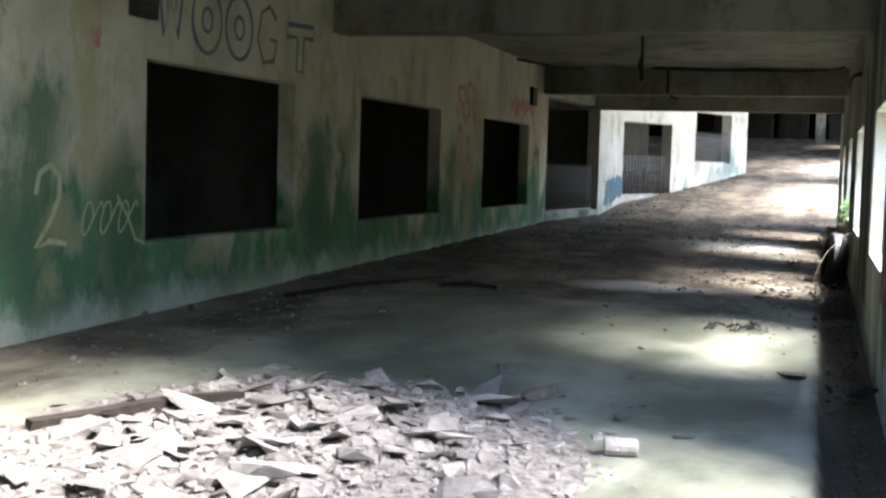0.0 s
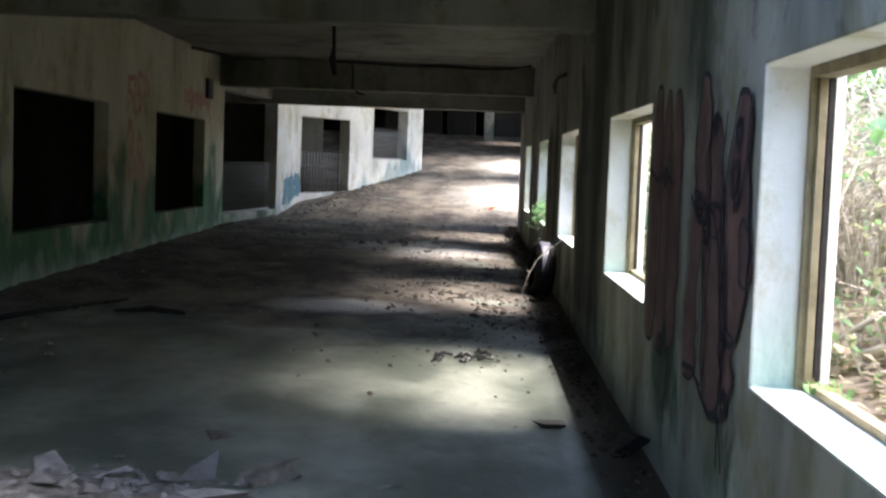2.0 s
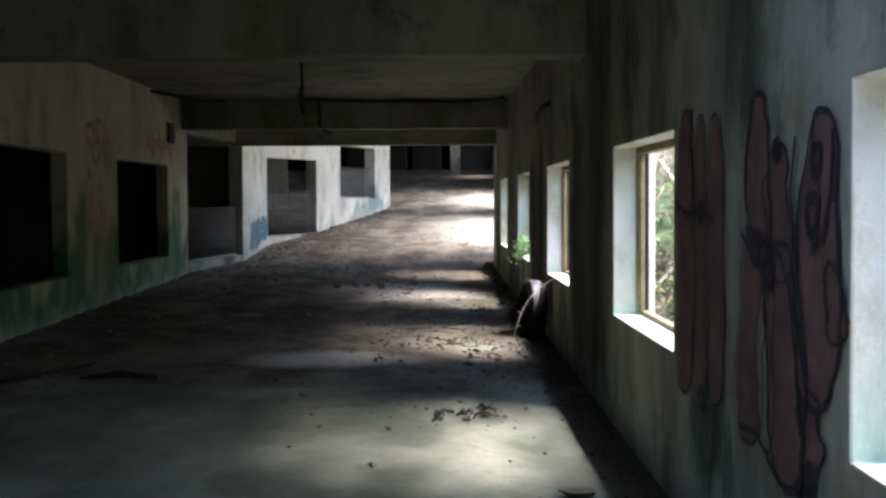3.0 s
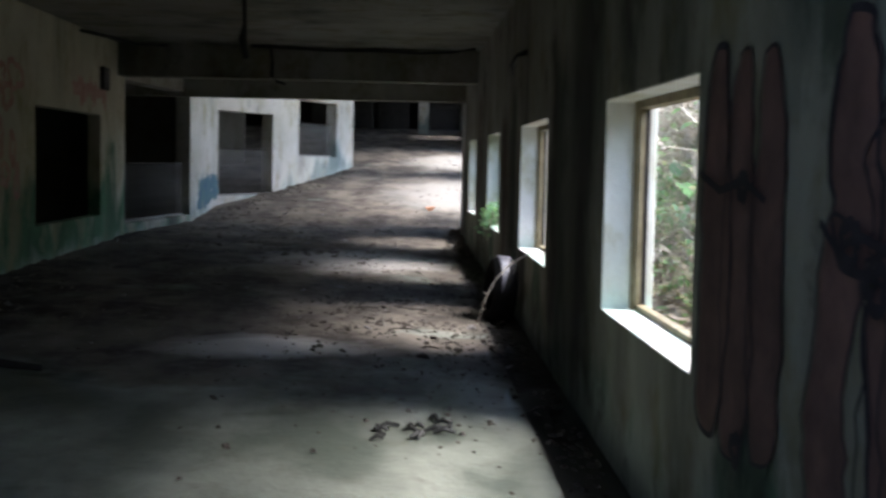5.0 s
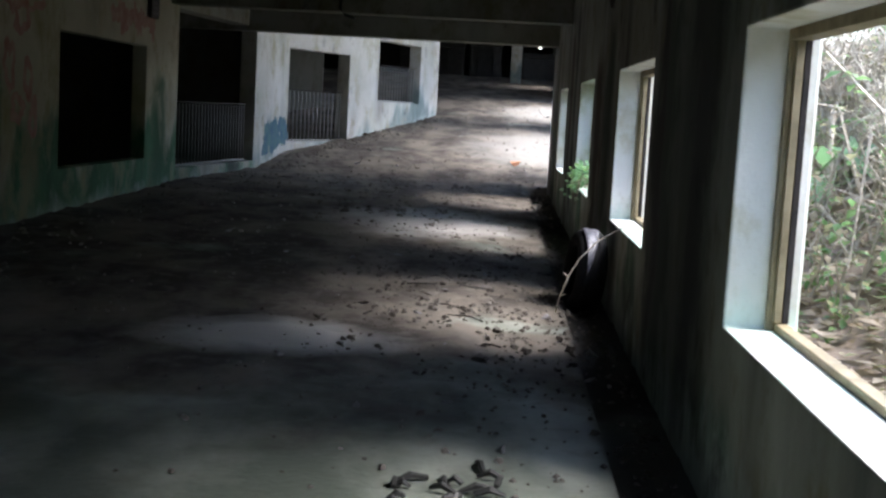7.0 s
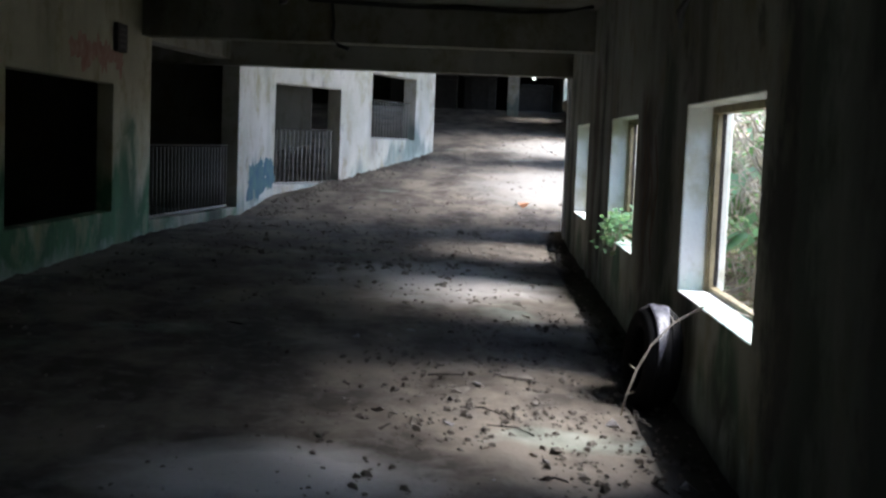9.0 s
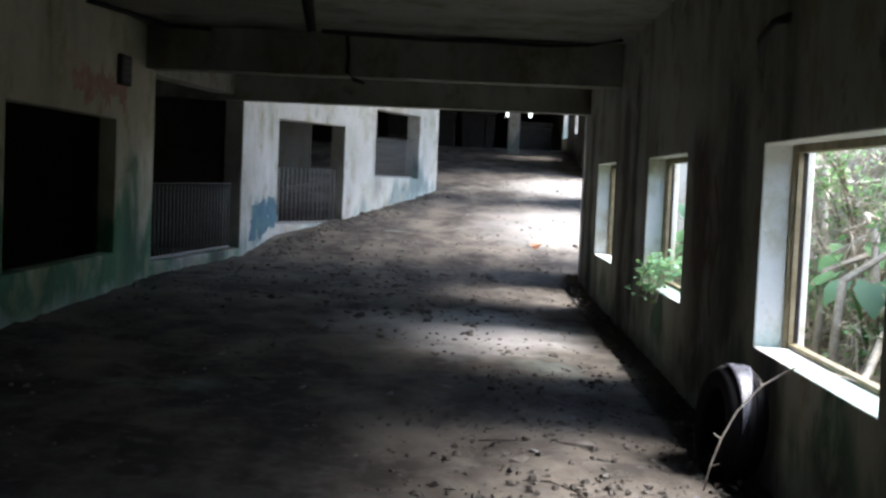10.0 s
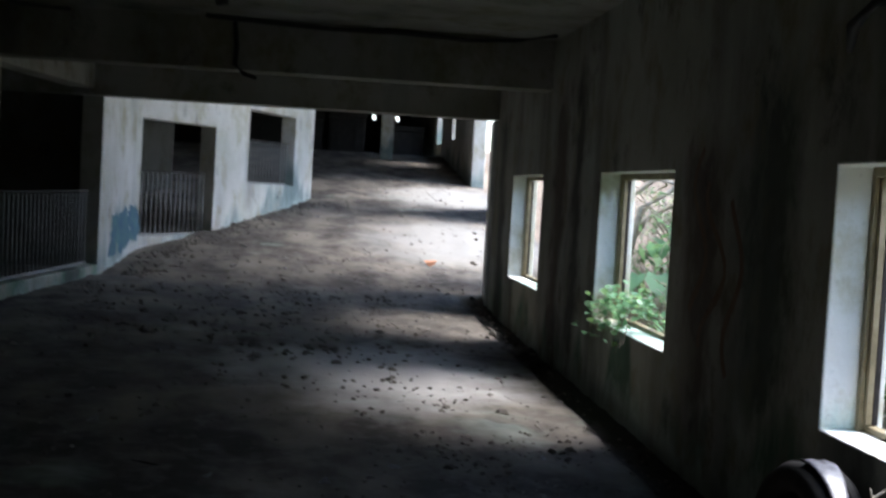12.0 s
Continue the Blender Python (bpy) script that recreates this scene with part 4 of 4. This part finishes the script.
def shrub(seed, height, spread, stems, leaves, size, material, label, bark):
    rnd = random.Random(seed)
    s = empty("shrub", pose(0, 0, 0), label, "shrub", "shrubs on the bank")
    wood, green = bmesh.new(), bmesh.new()
    tips = []
    for k in range(stems):
        a, r = rnd.uniform(0, 6.3), rnd.uniform(0.3, 1) * spread
        h = height * rnd.uniform(0.6, 1.05)
        pts = [Vector((0.12 * math.cos(a), 0.12 * math.sin(a), -0.1))]
        for j in range(1, 5):
            u = j / 4
            pts.append(Vector((r * u ** 1.3 * math.cos(a) + rnd.gauss(0, 0.06), r * u ** 1.3 * math.sin(a) + rnd.gauss(0, 0.06), h * u * (1.25 - 0.25 * u * u))))
        tube(wood, pts, [0.022, 0.018, 0.014, 0.009, 0.004], 5)
        tips += [pts[j].lerp(pts[j + 1], rnd.random()) for j in (1, 2, 2, 3, 3, 3)]
    for t in tips:
        e = t + Vector((rnd.gauss(0, 0.28), rnd.gauss(0, 0.28), rnd.gauss(0.08, 0.16)))
        tube(wood, [t, t.lerp(e, 0.5) + Vector((0, 0, 0.04)), e], [0.007, 0.005, 0.002], 4)
        for _ in range(max(1, leaves // len(tips))):
            p = t.lerp(e, rnd.random()) + Vector((rnd.gauss(0, 0.08), rnd.gauss(0, 0.08), rnd.gauss(0, 0.06)))
            leaf(green, p, Vector((rnd.gauss(0, 1), rnd.gauss(0, 1), rnd.gauss(-0.1, 0.5))), size * rnd.uniform(0.6, 1.2), 0.3, rnd)
    part("stem", wood, bark, s)
    part("foliage", green, material, s)
    return s


def place_on_bank(ob, x, y, turn, scale=1.0):
    return copy_thing(ob, pose(x, y, ground_z(x, y) - 0.02, 0, 0, turn) @ Matrix.Diagonal((scale, scale, scale, 1)))


kinds = [shrub(21, 1.7, 0.85, 12, 900, 0.085, LEAF, "leafy green shrub on the bank outside", DEADWOOD),
         shrub(22, 1.3, 0.8, 16, 620, 0.07, LEAF, "sparse wild shrub on the bank outside", TWIGBARK),
         shrub(23, 1.5, 0.9, 24, 260, 0.075, DRYLEAF, "bare twiggy shrub with a few dry leaves", TWIGBARK),
         shrub(24, 2.4, 1.1, 14, 1300, 0.10, LEAF, "tall leafy shrub on the bank outside", DEADWOOD)]
rnd = random.Random(31)
first = [False] * 4
for k in range(120):
    x = 1.3 + 6.5 * rnd.random() ** 1.5
    y = -3 + 34 * (k + rnd.random()) / 120 + rnd.uniform(-1, 1)
    i = 2 if x < 3.2 and rnd.random() < 0.5 else rnd.choice((0, 1, 1, 2, 3)) if x > 2.3 else rnd.choice((0, 1, 2))
    sc = rnd.uniform(0.7, 1.15) * (min(1.0, (x - 0.5) / 1.5))
    m = (x, y, rnd.uniform(0, 360), sc)
    if y > 27.5 and x < 4:
        continue
    if not first[i]:
        first[i] = True
        kinds[i].matrix_world = pose(x, y, ground_z(x, y) - 0.02, 0, 0, m[2])
    else:
        place_on_bank(kinds[i], *m)


def broad_plant(seed, count, height, size):
    """A clump of large heart-shaped leaves on bent stalks."""
    rnd = random.Random(seed)
    s = empty("broadleaf_plant", pose(0, 0, 0), "clump of large heart-shaped green leaves on bent stalks", "plant", "broadleaf plants")
    for k in range(count):
        a = 6.283 * k / count + rnd.uniform(-0.4, 0.4)
        h, r = height * rnd.uniform(0.6, 1.1), height * rnd.uniform(0.3, 0.7)
        d = Vector((math.cos(a), math.sin(a), 0))
        top = d * r + Vector((0, 0, h))
        st = part("stalk", tube(bmesh.new(), [(0, 0, -0.06), d * r * 0.35 + Vector((0, 0, h * 0.7)), top], [0.012, 0.009, 0.006], 5), LEAF, s)
        bm = bmesh.new()
        z = size * rnd.uniform(0.7, 1.2)
        side = Vector((-d.y, d.x, 0))
        tilt = (d + Vector((0, 0, -0.55))).normalized()
        mid = [top + tilt * z * u - Vector((0, 0, 0.25 * z * u * u)) for u in (-0.12, 0.2, 0.6, 1.0)]
        wid = (0.30, 0.46, 0.33, 0.0)
        c = [bm.verts.new(p) for p in mid]
        l = [bm.verts.new(p + side * z * w + Vector((0, 0, 0.1 * z * w)) - tilt * (0.18 * z if j == 0 else 0)) for j, (p, w) in enumerate(zip(mid[:3], wid))]
        r2 = [bm.verts.new(p - side * z * w + Vector((0, 0, 0.1 * z * w)) - tilt * (0.18 * z if j == 0 else 0)) for j, (p, w) in enumerate(zip(mid[:3], wid))]
        for e, flip in ((l, 0), (r2, 1)):
            for q in ((c[0], c[1], e[1], e[0]), (c[1], c[2], e[2], e[1]), (c[2], c[3], e[2])):
                bm.faces.new(q[::-1] if flip else q)
        part("leaf", bm, BIGLEAF, s, "", True)
    return s


bp = broad_plant(5, 9, 0.62, 0.24)
bp.matrix_world = pose(1.6, 17.3, ground_z(1.6, 17.3))
for x, y, t, sc in ((2.3, 16.2, 70, 1.2), (1.9, 18.4, 200, 1.0), (3.0, 18.0, 30, 1.3), (1.1, 21.6, 120, 0.9), (1.5, 22.6, 250, 1.1), (3.4, 20.0, 90, 1.3), (2.6, 21.2, 33, 1.2), (1.3, 18.9, 10, 1.1), (1.9, 20.2, 140, 0.8), (2.4, 19.2, 300, 1.0), (2.9, 17.0, 210, 1.4), (1.2, 19.8, 60, 0.8),
                    (2.0, 13.6, 40, 1.0), (3.1, 14.6, 170, 1.3), (1.2, 24.0, 20, 1.2), (1.0, 25.2, 220, 1.4), (2.2, 24.8, 310, 1.5), (1.7, 12.4, 100, 0.8)):
    place_on_bank(bp, x, y, t, sc)

# creeper over the sill
rnd = random.Random(77)
s = empty("creeper", pose(0, 0, 0), "green creeper spilling in over the window sill", "creeper")
wood, green = bmesh.new(), bmesh.new()
for k in range(18):
    y = rnd.uniform(20.35, 21.5)
    p = [Vector((0.5, y, 0.72)), Vector((0.25, y + rnd.gauss(0, 0.05), 0.93 + rnd.random() * 0.15)), Vector((0.02, y + rnd.gauss(0, 0.08), 0.98 + rnd.random() * 0.12)), Vector((-0.05, y + rnd.gauss(0, 0.1), 0.84 - rnd.random() * 0.18))]
    tube(wood, p, [0.007, 0.006, 0.005, 0.003], 4)
    for _ in range(22):
        j = rnd.randrange(3)
        q = p[j].lerp(p[j + 1], rnd.random()) + Vector((rnd.gauss(0, 0.03), rnd.gauss(0, 0.05), abs(rnd.gauss(0.02, 0.05))))
        leaf(green, q, Vector((rnd.gauss(-0.3, 1), rnd.gauss(0, 1), rnd.gauss(0.1, 0.5))), rnd.uniform(0.05, 0.10), 0.3, rnd)
part("vine", wood, DEADWOOD, s)
part("foliage", green, BIGLEAF, s)
# tuft of weed on the first sill
green = bmesh.new()
for k in range(40):
    leaf(green, Vector((0.24 + rnd.gauss(0, 0.03), 6.93 + rnd.gauss(0, 0.05), SILL + 0.005)), Vector((rnd.gauss(0, 0.4), rnd.gauss(-0.3, 0.4), 1)), rnd.uniform(0.025, 0.06), 0.3, rnd)
tagged(part("weed_tuft", green, LEAF), "small bright green weed on the window sill", "weed")

# fallen branches on the bank
for k in range(64):
    x, y = rnd.uniform(0.9, 4.5), rnd.uniform(2, 24) if k % 2 else rnd.uniform(11.5, 24)
    a, l = rnd.uniform(0, 6.3), rnd.uniform(0.8, 2.2)
    pts = []
    for j in range(5):
        u = j / 4 - 0.5
        px, py = max(0.62, x + l * u * math.cos(a) + rnd.gauss(0, 0.05)), y + l * u * math.sin(a) + rnd.gauss(0, 0.05)
        pts.append((px, py, ground_z(px, py) + 0.05 + 0.28 * (1 - 4 * u * u) * rnd.random()))
    tagged(part("dead_branch", tube(bmesh.new(), pts, [0.035, 0.03, 0.028, 0.02, 0.01], 6), TWIGBARK, None, "", True), "pale bent dead branch lying on the bank", "branch", "dead branches")

# brushwood heaped outside the middle windows
for k in range(46):
    x, y = rnd.uniform(1.3, 3.6), rnd.uniform(18.5, 25.5)
    a, l, up = rnd.gauss(1.2, 0.7), rnd.uniform(1.0, 2.6), rnd.uniform(0.1, 1.2)
    pts = []
    for j in range(6):
        u = j / 5 - 0.5
        px, py = max(0.8, x + l * u * math.cos(a) + rnd.gauss(0, 0.06)), y + l * u * math.sin(a) + rnd.gauss(0, 0.06)
        pts.append((px, py, ground_z(px, py) + up + 0.25 * (1 - 4 * u * u) * rnd.random() + rnd.gauss(0, 0.04)))
    pts[0] = (pts[0][0], pts[0][1], ground_z(pts[0][0], pts[0][1]) + 0.01)
    tagged(part("dead_branch", tube(bmesh.new(), pts, [0.035, 0.032, 0.028, 0.022, 0.015, 0.006], 6), TWIGBARK, None, "", True), "pale crooked branch in a heap of brushwood", "branch", "dead branches")

# leaf litter
green = []
faces = []
for k in range(22000):
    x, y = 0.4 + 6.5 * rnd.random() ** 1.6, rnd.uniform(-2, 27)
    z, a, s2 = ground_z(x, y) + 0.015, rnd.uniform(0, 6.3), rnd.uniform(0.025, 0.075)
    b = len(green)
    for j in range(4):
        t = a + j * 1.571
        w = s2 * (1 if j % 2 else 0.5)
        green.append((x + w * math.cos(t), y + w * math.sin(t), z + rnd.uniform(0, 0.035)))
    faces.append((b, b + 1, b + 2, b + 3))
me = bpy.data.meshes.new("leaf_litter")
me.from_pydata(green, [], faces)
me.materials.append(DRYLEAF)
tagged(new("leaf_litter", me), "loose brown fallen leaves over the bank", "leaf litter", "", "stuff")

# dense undergrowth: thin canes, dry grass and small leaves
rnd = random.Random(55)
canes, sprays, dry = bmesh.new(), bmesh.new(), bmesh.new()
for k in range(3000):
    x, y = 0.85 + 4.9 * rnd.random() ** 1.4, rnd.uniform(-2, 27)
    z = ground_z(x, y)
    h = rnd.uniform(0.25, 1.3) * min(1.0, 0.35 + (x - 0.8) * 0.6)
    d = Vector((rnd.gauss(0, 0.35), rnd.gauss(0, 0.45), 1)) * h
    if x + d.x < 0.8:
        d.x = abs(d.x)
    p = Vector((x, y, z - 0.03))
    q = p + d * 0.6 + Vector((0, 0, 0.05))
    e = p + d + Vector((rnd.gauss(0, 0.12), rnd.gauss(0, 0.15), -0.1 * h))
    e.x = max(e.x, 0.75)
    tube(canes, [p, q, e], [0.008, 0.006, 0.002], 3)
    for _ in range(rnd.randrange(4, 12)):
        t = rnd.random()
        w = p.lerp(q, t * 2) if t < 0.5 else q.lerp(e, t * 2 - 1)
        leaf(dry if rnd.random() < 0.4 else sprays, w, Vector((rnd.gauss(0.2, 1), rnd.gauss(0, 1), rnd.gauss(0, 0.6))), rnd.uniform(0.035, 0.10), 0.3, rnd)
for k in range(260):
    # arching bare canes and vines higher up the bank
    x, y = rnd.uniform(1.4, 5.5), rnd.uniform(3, 27)
    p = Vector((x, y, ground_z(x, y)))
    a, l = rnd.uniform(0, 6.3), rnd.uniform(0.8, 2.4)
    d = Vector((math.cos(a) * 0.6, math.sin(a), 0)) * l
    pts = [p, p + d * 0.25 + Vector((0, 0, l * rnd.uniform(0.3, 0.6))), p + d * 0.6 + Vector((0, 0, l * rnd.uniform(0.35, 0.7))), p + d + Vector((0, 0, l * rnd.uniform(0.0, 0.4)))]
    for q in pts:
        q.x = max(q.x, 0.8)
    tube(canes, pts, [0.016, 0.013, 0.010, 0.004], 4)
    for _ in range(rnd.randrange(0, 16)):
        t = rnd.random()
        leaf(sprays, pts[2].lerp(pts[3], t) if t > 0.4 else pts[1].lerp(pts[2], t * 2.5), Vector((rnd.gauss(0, 1), rnd.gauss(0, 1), rnd.gauss(-0.2, 0.5))), rnd.uniform(0.08, 0.17), 0.3, rnd)
for name, bm, mt, lb in (("undergrowth_canes", canes, TWIGBARK, "tangle of thin pale canes over the bank"), ("undergrowth_leaves", sprays, LEAF, "small green leaves of the undergrowth"),
                         ("undergrowth_dry_leaves", dry, DRYLEAF, "withered brown leaves hanging in the undergrowth")):
    tagged(part(name, bm, mt), lb, "undergrowth", "", "stuff")
